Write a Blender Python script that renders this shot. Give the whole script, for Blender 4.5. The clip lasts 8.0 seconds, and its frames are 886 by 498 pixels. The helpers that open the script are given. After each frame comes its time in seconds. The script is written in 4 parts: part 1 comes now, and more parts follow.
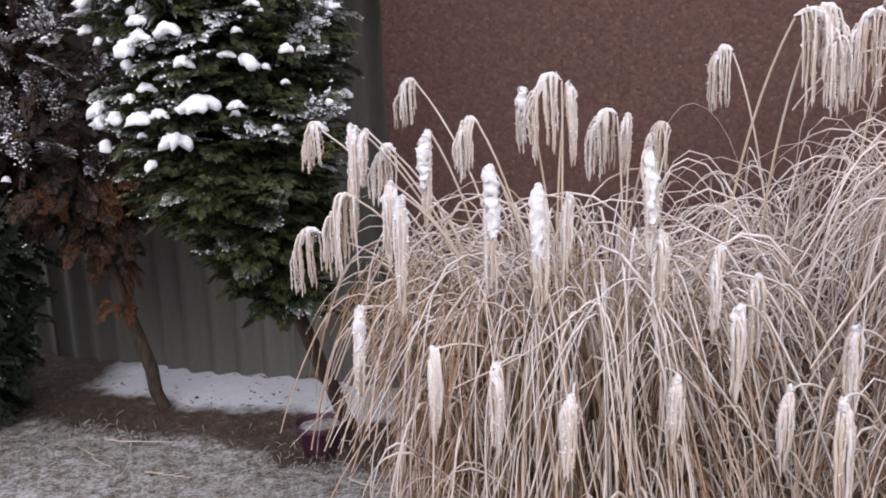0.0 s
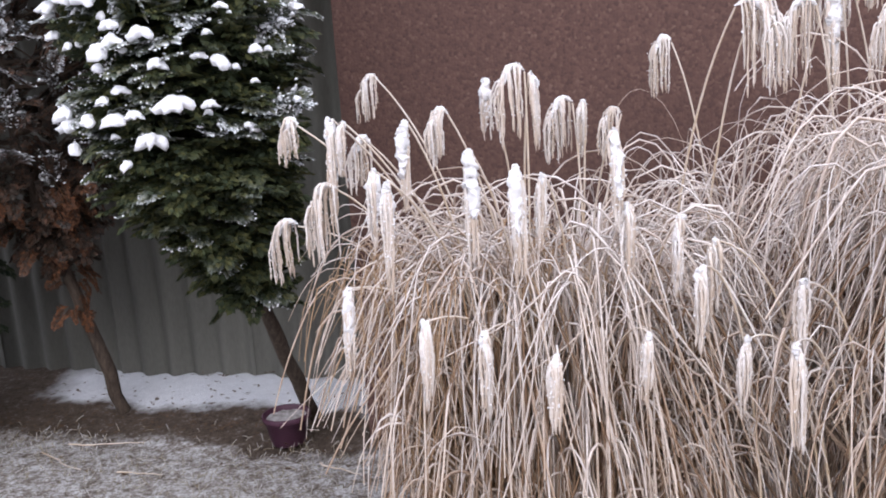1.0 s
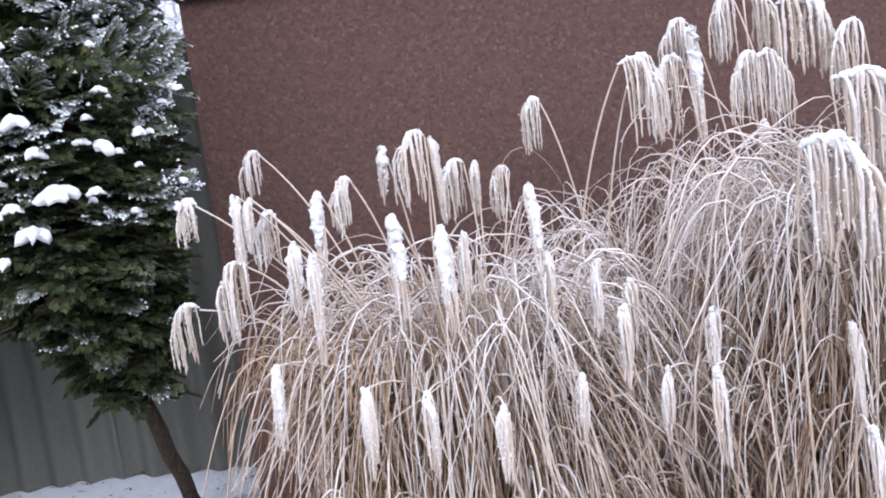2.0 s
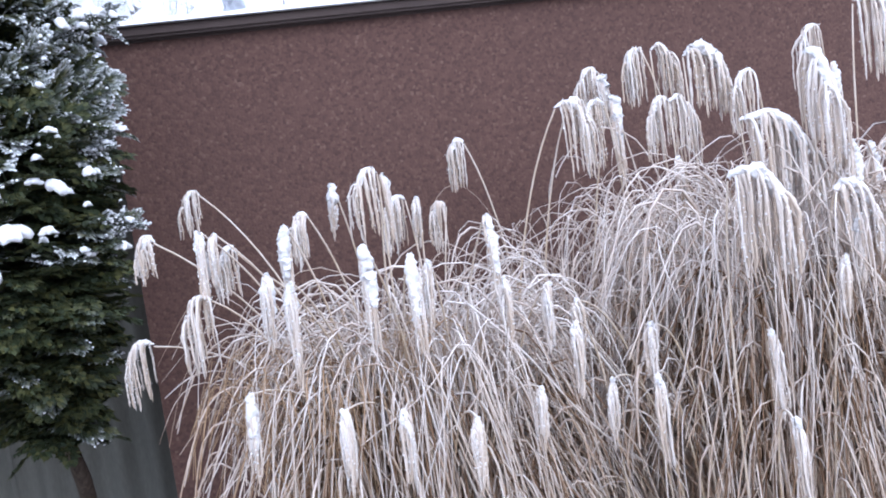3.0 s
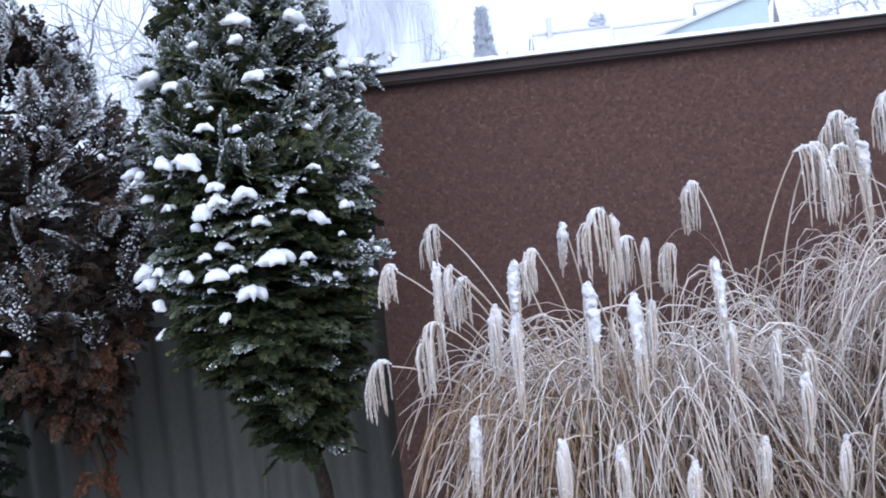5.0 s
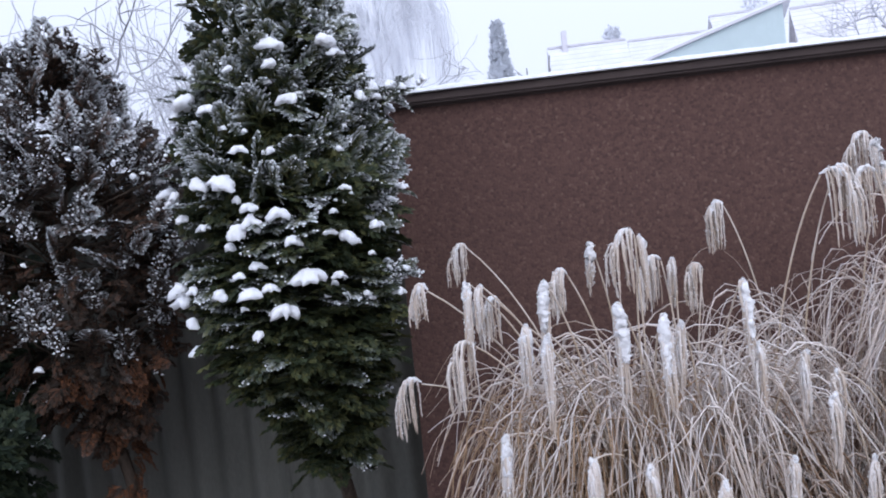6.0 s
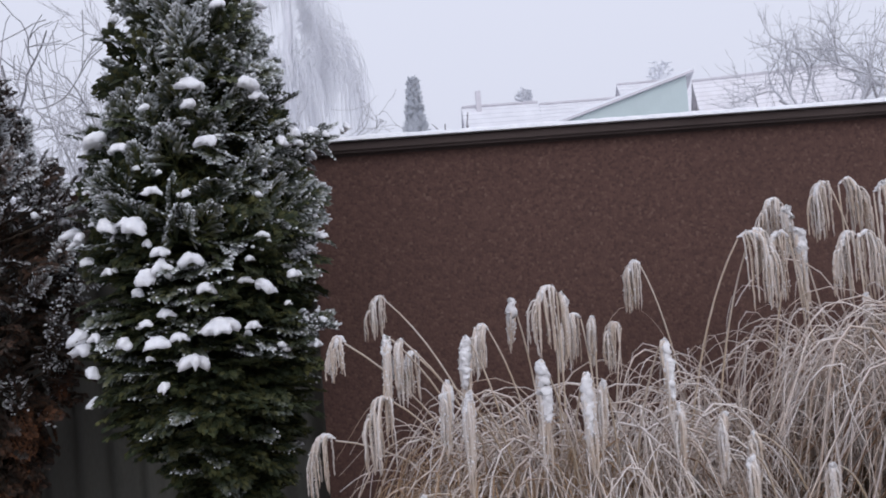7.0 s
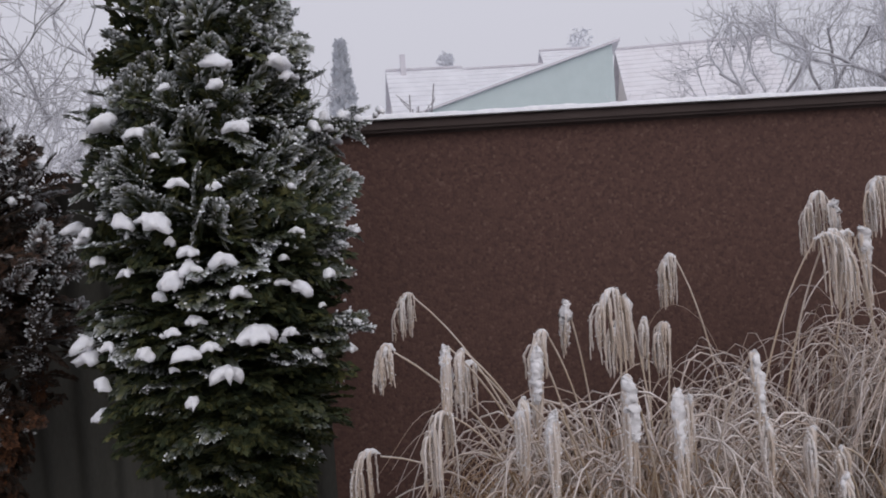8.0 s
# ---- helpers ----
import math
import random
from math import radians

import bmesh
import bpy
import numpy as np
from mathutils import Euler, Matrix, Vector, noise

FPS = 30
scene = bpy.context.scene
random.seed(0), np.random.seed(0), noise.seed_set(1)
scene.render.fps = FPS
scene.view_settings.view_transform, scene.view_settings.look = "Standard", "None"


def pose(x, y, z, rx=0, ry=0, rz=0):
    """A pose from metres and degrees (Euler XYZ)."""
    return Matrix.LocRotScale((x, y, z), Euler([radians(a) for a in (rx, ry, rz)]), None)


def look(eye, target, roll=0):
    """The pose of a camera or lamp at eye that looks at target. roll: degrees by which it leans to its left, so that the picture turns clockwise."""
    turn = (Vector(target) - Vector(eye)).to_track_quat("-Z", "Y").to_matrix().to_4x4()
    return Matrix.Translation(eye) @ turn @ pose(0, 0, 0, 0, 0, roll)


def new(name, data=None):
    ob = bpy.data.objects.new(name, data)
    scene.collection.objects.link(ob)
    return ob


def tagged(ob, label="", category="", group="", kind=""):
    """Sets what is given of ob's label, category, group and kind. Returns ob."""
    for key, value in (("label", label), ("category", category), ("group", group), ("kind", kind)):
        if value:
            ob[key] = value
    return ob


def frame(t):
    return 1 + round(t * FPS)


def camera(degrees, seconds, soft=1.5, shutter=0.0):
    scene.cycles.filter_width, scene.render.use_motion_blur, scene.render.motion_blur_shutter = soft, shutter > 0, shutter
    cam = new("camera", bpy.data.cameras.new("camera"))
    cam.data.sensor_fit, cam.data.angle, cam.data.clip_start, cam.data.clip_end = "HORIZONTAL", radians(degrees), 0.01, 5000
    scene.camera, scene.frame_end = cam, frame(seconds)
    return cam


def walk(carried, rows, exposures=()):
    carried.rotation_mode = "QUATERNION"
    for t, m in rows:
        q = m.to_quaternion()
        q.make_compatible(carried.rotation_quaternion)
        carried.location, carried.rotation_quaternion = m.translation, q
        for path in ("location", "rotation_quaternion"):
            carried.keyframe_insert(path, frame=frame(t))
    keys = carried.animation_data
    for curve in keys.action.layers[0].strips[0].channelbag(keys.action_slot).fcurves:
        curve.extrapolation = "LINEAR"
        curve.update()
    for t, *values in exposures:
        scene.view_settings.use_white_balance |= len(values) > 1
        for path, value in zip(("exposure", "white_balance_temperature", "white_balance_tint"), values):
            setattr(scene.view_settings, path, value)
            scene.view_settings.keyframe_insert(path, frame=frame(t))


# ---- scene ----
cam = camera(52.9, 8.0, soft=1.9)
# seconds, eye, target, lean
PATH = [
    (0.0, (0.000, 0.000, 1.671), (-0.556, 1.882, 1.286), -2.39),
    (0.5, (-0.021, -0.058, 1.668), (-0.475, 1.856, 1.306), -0.73),
    (1.0, (-0.112, -0.202, 1.662), (-0.498, 1.720, 1.267), -4.03),
    (1.5, (-0.227, -0.248, 1.667), (-0.386, 1.718, 1.335), -4.68),
    (1.7, (-0.288, -0.234, 1.675), (-0.390, 1.743, 1.395), -6.11),
    (2.8, (-0.676, -0.396, 1.669), (-0.292, 1.545, 1.378), -7.18),
    (3.0, (-0.723, -0.403, 1.683), (-0.345, 1.549, 1.466), -7.74),
    (3.5, (-0.798, -0.385, 1.684), (-0.512, 1.589, 1.526), -9.46),
    (4.0, (-0.753, -0.453, 1.683), (-0.684, 1.538, 1.513), -8.51),
    (4.5, (-0.711, -0.495, 1.704), (-0.724, 1.504, 1.631), -8.28),
    (5.0, (-0.701, -0.518, 1.682), (-0.836, 1.476, 1.614), -6.09),
    (5.2, (-0.708, -0.531, 1.686), (-0.879, 1.460, 1.628), -6.98),
    (6.3, (-0.751, -0.572, 1.718), (-0.887, 1.423, 1.707), -5.18),
    (6.5, (-0.738, -0.565, 1.712), (-0.791, 1.434, 1.746), -5.01),
    (7.0, (-0.790, -0.509, 1.714), (-0.740, 1.489, 1.778), -4.36),
    (7.5, (-1.017, -0.344, 1.760), (-0.734, 1.632, 1.886), -5.50),
    (8.0, (-1.202, -0.244, 1.862), (-0.968, 1.742, 1.830), -4.18),
]
EXPOSURES = [(0.0,0.68,6350,15),(0.5,0.88,6300,14),(1.0,0.97,6150,13),(1.5,1.08,5950,12),(3.0,1.07,5450,10),(3.5,1.03,5420,10),(4.5,0.88,5400,9),(5.0,0.6,5370,8),(6.5,0.2,5900,12),(7.0,-0.06,6100,12),(7.5,-0.28,6250,13),(8.0,-0.35,6450,13)]
walk(cam, [(t, look(eye, target, roll)) for t, eye, target, roll in PATH], EXPOSURES)

# ---- world, sun ----
world = bpy.data.worlds.new("winter_sky")
scene.world = world
world.use_nodes = True
wn, wl = world.node_tree.nodes, world.node_tree.links
sky = wn.new("ShaderNodeTexSky")
sky.sky_type, sky.sun_disc = "NISHITA", False
sky.sun_elevation, sky.sun_rotation = radians(32), radians(200)
sky.dust_density, sky.air_density = 6.0, 1.0
pale = wn.new("ShaderNodeHueSaturation")
pale.inputs["Saturation"].default_value = 0.12
pale.inputs["Value"].default_value = 0.07
wl.new(sky.outputs[0], pale.inputs["Color"])
fog = wn.new("ShaderNodeMix")
fog.data_type = "RGBA"
fog.inputs["Factor"].default_value = 0.82
fog.inputs["B"].default_value = (0.9, 0.915, 1.02, 1)
wl.new(pale.outputs[0], fog.inputs["A"])
height = wn.new("ShaderNodeSeparateXYZ")
wl.new(wn.new("ShaderNodeTexCoord").outputs["Generated"], height.inputs[0])
veil = wn.new("ShaderNodeValToRGB")
veil.color_ramp.elements[0].position, veil.color_ramp.elements[0].color = 0.02, (0.83, 0.835, 0.93, 1)
veil.color_ramp.elements[1].position, veil.color_ramp.elements[1].color = 0.6, (0.97, 0.985, 1.08, 1)
wl.new(height.outputs["Z"], veil.inputs["Fac"])
wl.new(veil.outputs["Color"], fog.inputs["B"])
wl.new(fog.outputs["Result"], wn["Background"].inputs["Color"])
wn["Background"].inputs["Strength"].default_value = 1.0

sun_data = bpy.data.lights.new("sun", "SUN")
sun_data.energy, sun_data.angle, sun_data.color = 0.8, radians(40), (1.0, 0.95, 0.9)
sun = new("sun", sun_data)
sun.matrix_world = look((4, -10, 8), (0, 0, 0))


# ---- materials ----
def material(name, base, rough=0.8, spec=0.3):
    m = bpy.data.materials.new(name)
    m.use_nodes = True
    b = m.node_tree.nodes["Principled BSDF"]
    b.inputs["Base Color"].default_value = (*base, 1)
    b.inputs["Roughness"].default_value = rough
    b.inputs["Specular IOR Level"].default_value = spec
    return m, m.node_tree.nodes, m.node_tree.links, b


def coords(n, l, scale=(1, 1, 1)):
    tc = n.new("ShaderNodeTexCoord")
    mp = n.new("ShaderNodeMapping")
    mp.inputs["Scale"].default_value = scale
    l.new(tc.outputs["Object"], mp.inputs["Vector"])
    return mp.outputs[0]


def noise_tex(n, l, vec, scale, detail=4, rough=0.55):
    t = n.new("ShaderNodeTexNoise")
    t.inputs["Scale"].default_value = scale
    t.inputs["Detail"].default_value = detail
    t.inputs["Roughness"].default_value = rough
    l.new(vec, t.inputs["Vector"])
    return t.outputs["Fac"]


def ramp(n, l, fac, stops):
    r = n.new("ShaderNodeValToRGB")
    e = r.color_ramp.elements
    while len(e) < len(stops):
        e.new(0.5)
    for k, (p, c) in enumerate(stops):
        e[k].position = p
        e[k].color = (*c, 1) if len(c) == 3 else c
    l.new(fac, r.inputs["Fac"])
    return r.outputs["Color"]


def blend(n, l, fac, a, b, mode="MIX"):
    m = n.new("ShaderNodeMix")
    m.data_type, m.blend_type = "RGBA", mode
    for key, v in (("Factor", fac), ("A", a), ("B", b)):
        if isinstance(v, (int, float)):
            m.inputs[key].default_value = v
        elif isinstance(v, tuple):
            m.inputs[key].default_value = (*v, 1)
        else:
            l.new(v, m.inputs[key])
    return m.outputs["Result"]


def maths(n, l, op, a, b=0.0, clamp=False):
    m = n.new("ShaderNodeMath")
    m.operation, m.use_clamp = op, clamp
    for k, v in enumerate((a, b)):
        if isinstance(v, (int, float)):
            m.inputs[k].default_value = v
        else:
            l.new(v, m.inputs[k])
    return m.outputs[0]


def bump(n, l, b, height, strength, dist):
    k = n.new("ShaderNodeBump")
    k.inputs["Strength"].default_value, k.inputs["Distance"].default_value = strength, dist
    l.new(height, k.inputs["Height"])
    l.new(k.outputs[0], b.inputs["Normal"])


def island(n):
    return n.new("ShaderNodeNewGeometry").outputs["Random Per Island"]


def facing_up(n, l):
    s = n.new("ShaderNodeSeparateXYZ")
    l.new(n.new("ShaderNodeNewGeometry").outputs["Normal"], s.inputs[0])
    return s.outputs["Z"]


def attribute(n, name):
    a = n.new("ShaderNodeAttribute")
    a.attribute_name = name
    return a.outputs["Fac"]


def snow_material(name="snow", low=(0.78, 0.79, 0.84), high=(0.9, 0.905, 0.93)):
    m, n, l, b = material(name, high, 0.85, 0.2)
    v = coords(n, l)
    l.new(ramp(n, l, noise_tex(n, l, v, 35), [(0.3, low), (0.65, high)]), b.inputs["Base Color"])
    b.inputs["Subsurface Weight"].default_value = 0.0
    h = maths(n, l, "ADD", noise_tex(n, l, v, 90, 5, 0.7), maths(n, l, "MULTIPLY", noise_tex(n, l, v, 25), 1.5))
    bump(n, l, b, h, 0.55, 0.006)
    return m


def rime_material(name, straw_a, straw_b, rime, amount):
    """Dry straw with hoar frost that lies in patches along it."""
    m, n, l, b = material(name, straw_a, 0.8, 0.25)
    v = coords(n, l)
    straw = ramp(n, l, island(n), [(0.0, straw_a), (0.6, straw_b), (1.0, tuple(c * 0.6 for c in straw_a))])
    patch = noise_tex(n, l, v, 9, 4, 0.6)
    fine = noise_tex(n, l, v, 160, 3, 0.6)
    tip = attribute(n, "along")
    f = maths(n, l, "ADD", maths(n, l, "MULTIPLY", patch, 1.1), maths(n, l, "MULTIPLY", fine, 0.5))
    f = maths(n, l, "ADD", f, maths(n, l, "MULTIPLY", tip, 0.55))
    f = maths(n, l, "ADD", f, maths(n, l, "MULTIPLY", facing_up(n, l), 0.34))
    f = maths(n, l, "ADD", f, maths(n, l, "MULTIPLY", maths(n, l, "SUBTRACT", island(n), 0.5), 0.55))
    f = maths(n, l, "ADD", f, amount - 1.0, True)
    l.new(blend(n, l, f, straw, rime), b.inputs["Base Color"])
    bump(n, l, b, fine, 0.6, 0.003)
    return m


def foliage_material(name, dark, light, tint, frost):
    m, n, l, b = material(name, dark, 0.7, 0.25)
    v = coords(n, l)
    c = ramp(n, l, island(n), [(0.0, dark), (0.5, light), (0.92, tint)])
    c = blend(n, l, maths(n, l, "MULTIPLY", noise_tex(n, l, v, 2.2), 0.8), c, dark)
    r = attribute(n, "rime")
    f = maths(n, l, "MULTIPLY", maths(n, l, "POWER", r, 5.8), maths(n, l, "SUBTRACT", noise_tex(n, l, v, 22, 3), 0.12))
    f = maths(n, l, "MULTIPLY", f, frost, True)
    l.new(blend(n, l, f, c, (0.72, 0.75, 0.78)), b.inputs["Base Color"])
    bump(n, l, b, noise_tex(n, l, v, 220, 2), 0.5, 0.002)
    return m


def bark_material(name, a, c, frost=0.0):
    m, n, l, b = material(name, a, 0.9, 0.2)
    v = coords(n, l, (1, 1, 0.25))
    k = noise_tex(n, l, v, 60, 6, 0.65)
    col = ramp(n, l, k, [(0.3, a), (0.7, c)])
    if frost:
        f = maths(n, l, "ADD", maths(n, l, "MULTIPLY", facing_up(n, l), 0.4), maths(n, l, "MULTIPLY", noise_tex(n, l, coords(n, l), 6), frost), True)
        col = blend(n, l, f, col, (0.74, 0.75, 0.8))
    l.new(col, b.inputs["Base Color"])
    bump(n, l, b, k, 0.8, 0.01)
    return m


def render_wall_material():
    """Brown pebble-dash render: small chips of several browns, faint weather stains."""
    m, n, l, b = material("pebble_dash", (0.14, 0.075, 0.06), 0.85, 0.25)
    v = coords(n, l)
    vor = n.new("ShaderNodeTexVoronoi")
    vor.inputs["Scale"].default_value = 78
    l.new(v, vor.inputs["Vector"])
    sep = n.new("ShaderNodeSeparateColor")
    l.new(vor.outputs["Color"], sep.inputs[0])
    chips = ramp(n, l, sep.outputs[0], [(0.0, (0.074, 0.04, 0.034)), (0.3, (0.098, 0.054, 0.045)), (0.8, (0.118, 0.065, 0.053)), (0.96, (0.14, 0.08, 0.064)), (1.0, (0.17, 0.105, 0.085))])
    stain = noise_tex(n, l, coords(n, l, (1, 1, 0.45)), 1.6, 5, 0.6)
    c = blend(n, l, maths(n, l, "MULTIPLY", stain, 0.55), chips, (0.085, 0.05, 0.043))
    l.new(c, b.inputs["Base Color"])
    h = maths(n, l, "ADD", maths(n, l, "SUBTRACT", 1.0, vor.outputs["Distance"]), noise_tex(n, l, v, 60, 4))
    bump(n, l, b, h, 0.4, 0.004)
    return m


def plain_material(name, a, c, scale=8, rough=0.75, grain=120, relief=0.004, stretch=(1, 1, 1)):
    m, n, l, b = material(name, a, rough, 0.3)
    v = coords(n, l, stretch)
    f = maths(n, l, "ADD", maths(n, l, "MULTIPLY", noise_tex(n, l, v, scale, 5), 0.7), maths(n, l, "MULTIPLY", noise_tex(n, l, v, grain, 3), 0.3))
    l.new(ramp(n, l, f, [(0.32, a), (0.68, c)]), b.inputs["Base Color"])
    bump(n, l, b, noise_tex(n, l, v, grain, 4), 0.5, relief)
    return m


def ground_material():
    """Frosted lawn, a bare bed of soil and needles, and lying snow along the fence."""
    m, n, l, b = material("garden_ground", (0.3, 0.26, 0.22), 0.95, 0.15)
    v = coords(n, l)
    s = n.new("ShaderNodeSeparateXYZ")
    l.new(v, s.inputs[0])
    wob = maths(n, l, "MULTIPLY", maths(n, l, "SUBTRACT", noise_tex(n, l, v, 2.4, 6, 0.65), 0.5), 0.55)
    y = maths(n, l, "ADD", maths(n, l, "ADD", s.outputs["Y"], maths(n, l, "MULTIPLY", s.outputs["X"], 0.1)), wob)
    fine = noise_tex(n, l, v, 55, 6, 0.75)
    mid = noise_tex(n, l, v, 14, 5, 0.6)
    f = maths(n, l, "ADD", maths(n, l, "MULTIPLY", fine, 0.6), maths(n, l, "MULTIPLY", mid, 0.4))
    lawn = ramp(n, l, f, [(0.38, (0.09, 0.07, 0.055)), (0.47, (0.24, 0.21, 0.185)), (0.59, (0.62, 0.615, 0.63))])
    soil = ramp(n, l, f, [(0.36, (0.045, 0.032, 0.024)), (0.55, (0.105, 0.08, 0.063)), (0.7, (0.32, 0.3, 0.28))])
    snow = ramp(n, l, f, [(0.28, (0.4, 0.38, 0.36)), (0.36, (0.64, 0.65, 0.69)), (0.6, (0.76, 0.77, 0.81))])
    bed = maths(n, l, "MULTIPLY", maths(n, l, "SUBTRACT", y, 3.22), 12.0, True)
    c = blend(n, l, bed, lawn, soil)
    xs = maths(n, l, "MULTIPLY", maths(n, l, "ADD", s.outputs["X"], maths(n, l, "ADD", 3.4, wob)), 4.0, True)
    lying = maths(n, l, "MULTIPLY", maths(n, l, "MULTIPLY", maths(n, l, "SUBTRACT", y, 3.62), 9.0, True), xs)
    beyond = maths(n, l, "MULTIPLY", maths(n, l, "SUBTRACT", y, 4.6), 9.0, True)
    lying = maths(n, l, "MAXIMUM", lying, beyond)
    l.new(blend(n, l, lying, c, snow), b.inputs["Base Color"])
    bump(n, l, b, f, 0.9, 0.02)
    return m


SNOW = snow_material()
HOAR = snow_material("hoar_crust", (0.7, 0.68, 0.69), (0.85, 0.84, 0.855))
BLADE = rime_material("frosted_straw_blade", (0.4, 0.285, 0.205), (0.54, 0.425, 0.335), (0.83, 0.772, 0.755), 0.18)
# heart blades: dry brown, darkened further to paint shade into the gaps
DRY_SHADE = rime_material("shaded_dry_blade", (0.17, 0.1, 0.06), (0.3, 0.19, 0.115), (0.6, 0.52, 0.47), -0.6)
TAN = rime_material("sheltered_tan_blade", (0.34, 0.22, 0.13), (0.45, 0.31, 0.195), (0.7, 0.6, 0.53), -0.35)
CULM = rime_material("frosted_straw_culm", (0.4, 0.28, 0.17), (0.5, 0.38, 0.26), (0.8, 0.77, 0.77), 0.2)
PLUME = rime_material("frosted_plume", (0.5, 0.4, 0.32), (0.58, 0.48, 0.4), (0.84, 0.8, 0.79), 0.22)
GREEN = foliage_material("thuja_green", (0.021, 0.03, 0.016), (0.055, 0.068, 0.027), (0.125, 0.118, 0.036), 2.7)
BROWN = foliage_material("withered_brown", (0.022, 0.018, 0.014), (0.045, 0.028, 0.02), (0.11, 0.05, 0.027), 3.7)
DEADLEAF = foliage_material("dead_rust_leaf", (0.035, 0.02, 0.013), (0.1, 0.043, 0.021), (0.2, 0.078, 0.032), 1.6)
DEEP = foliage_material("hedge_green", (0.015, 0.024, 0.016), (0.035, 0.05, 0.028), (0.06, 0.07, 0.03), 0.8)
BARK = bark_material("conifer_bark", (0.035, 0.026, 0.02), (0.1, 0.075, 0.058))
RIME_BARK = bark_material("rimed_bark", (0.16, 0.145, 0.145), (0.29, 0.27, 0.275), 0.6)
RIME_TWIG = bark_material("rimed_twig", (0.4, 0.385, 0.4), (0.58, 0.57, 0.6), 0.8)
# rime whitened almost to sky colour, painting mist over the far trees
MIST_RIME = bark_material("mist_paled_rime", (0.82, 0.82, 0.86), (0.9, 0.9, 0.93), 0.9)
WALL = render_wall_material()
FASCIA = plain_material("dark_roof_edge", (0.058, 0.043, 0.04), (0.085, 0.064, 0.059), 3, 0.85)
SHEET = plain_material("weathered_sheet", (0.084, 0.082, 0.072), (0.142, 0.137, 0.12), 1.3, 0.85, 90, 0.003, (1, 1, 0.3))
POT = plain_material("purple_pot", (0.045, 0.016, 0.03), (0.075, 0.03, 0.05), 14, 0.45)
SOIL = plain_material("pot_soil", (0.12, 0.1, 0.09), (0.5, 0.48, 0.48), 30, 0.95, 90, 0.01)
GROUND = ground_material()
LAWN = rime_material("frosted_lawn", (0.2, 0.16, 0.1), (0.26, 0.22, 0.15), (0.7, 0.69, 0.7), 0.12)
# far teal, tiles and ridges: mist painted in as pale base colours
TEAL = plain_material("mist_paled_teal", (0.5, 0.58, 0.58), (0.55, 0.63, 0.63), 2, 0.8)
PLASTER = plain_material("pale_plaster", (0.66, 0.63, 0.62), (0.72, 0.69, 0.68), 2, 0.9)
TILE = plain_material("mist_paled_snowy_tile", (0.67, 0.67, 0.71), (0.8, 0.8, 0.84), 1.2, 0.85)
MIST_RED = plain_material("mist_paled_red_tile", (0.71, 0.69, 0.72), (0.8, 0.79, 0.83), 1.4, 0.85)
RIDGE = plain_material("mist_paled_ridge", (0.58, 0.56, 0.6), (0.7, 0.68, 0.72), 3, 0.85)
# conifer green lifted to pale grey: distance haze painted into the leaves
MIST_GREEN = foliage_material("mist_paled_conifer", (0.6, 0.62, 0.66), (0.68, 0.7, 0.74), (0.74, 0.75, 0.8), 1.0)
# round far crowns: mist painted in on top of the rime
MIST_CROWN = foliage_material("mist_paled_crown", (0.85, 0.86, 0.9), (0.88, 0.89, 0.92), (0.9, 0.9, 0.93), 1.0)
STALK = bark_material("dead_stalk", (0.16, 0.14, 0.15), (0.26, 0.24, 0.25), 0.35)
LITTER = plain_material("dead_leaf", (0.05, 0.032, 0.02), (0.16, 0.1, 0.06), 20, 0.9)
GLASS = plain_material("dim_glass", (0.1, 0.11, 0.12), (0.16, 0.17, 0.18), 1, 0.15)


# ---- mesh helpers ----
def mesh_object(name, verts, faces, mat, parent=None, label="", smooth=True, values=None):
    """One mesh from arrays: verts (n, 3), faces (m, k). values: name and one number for each vertex."""
    verts, faces = np.asarray(verts, dtype=np.float32), np.asarray(faces, dtype=np.int32)
    me = bpy.data.meshes.new(name)
    me.vertices.add(len(verts))
    me.vertices.foreach_set("co", verts.ravel())
    k = faces.shape[1]
    me.loops.add(faces.size)
    me.loops.foreach_set("vertex_index", faces.ravel())
    me.polygons.add(len(faces))
    me.polygons.foreach_set("loop_start", np.arange(0, faces.size, k, dtype=np.int32))
    me.polygons.foreach_set("use_smooth", np.full(len(faces), smooth))
    me.update(calc_edges=True)
    if values:
        a = me.attributes.new(values[0], "FLOAT", "POINT")
        a.data.foreach_set("value", np.asarray(values[1], dtype=np.float32))
    me.materials.append(mat)
    ob = new(name, me)
    if parent:
        ob.parent = parent
    if label:
        ob["label"] = label
    return ob


def part(name, bm, mat, parent=None, label="", smooth=False):
    me = bpy.data.meshes.new(name)
    bm.to_mesh(me)
    bm.free()
    for p in me.polygons:
        p.use_smooth = smooth
    me.materials.append(mat)
    ob = new(name, me)
    if parent:
        ob.parent = parent
    if label:
        ob["label"] = label
    return ob


def block(lo, hi, bevel=0.0):
    bm = bmesh.new()
    bmesh.ops.create_cube(bm, size=1)
    for v in bm.verts:
        v.co = Vector([lo[i] + (v.co[i] + 0.5) * (hi[i] - lo[i]) for i in range(3)])
    if bevel:
        bmesh.ops.bevel(bm, geom=bm.edges[:], offset=bevel, segments=2, affect="EDGES")
    return bm


def empty(name, at, label, category, group="", kind=""):
    ob = new(name)
    ob.location = at
    ob.empty_display_size = 0.1
    return tagged(ob, label, category, group, kind)


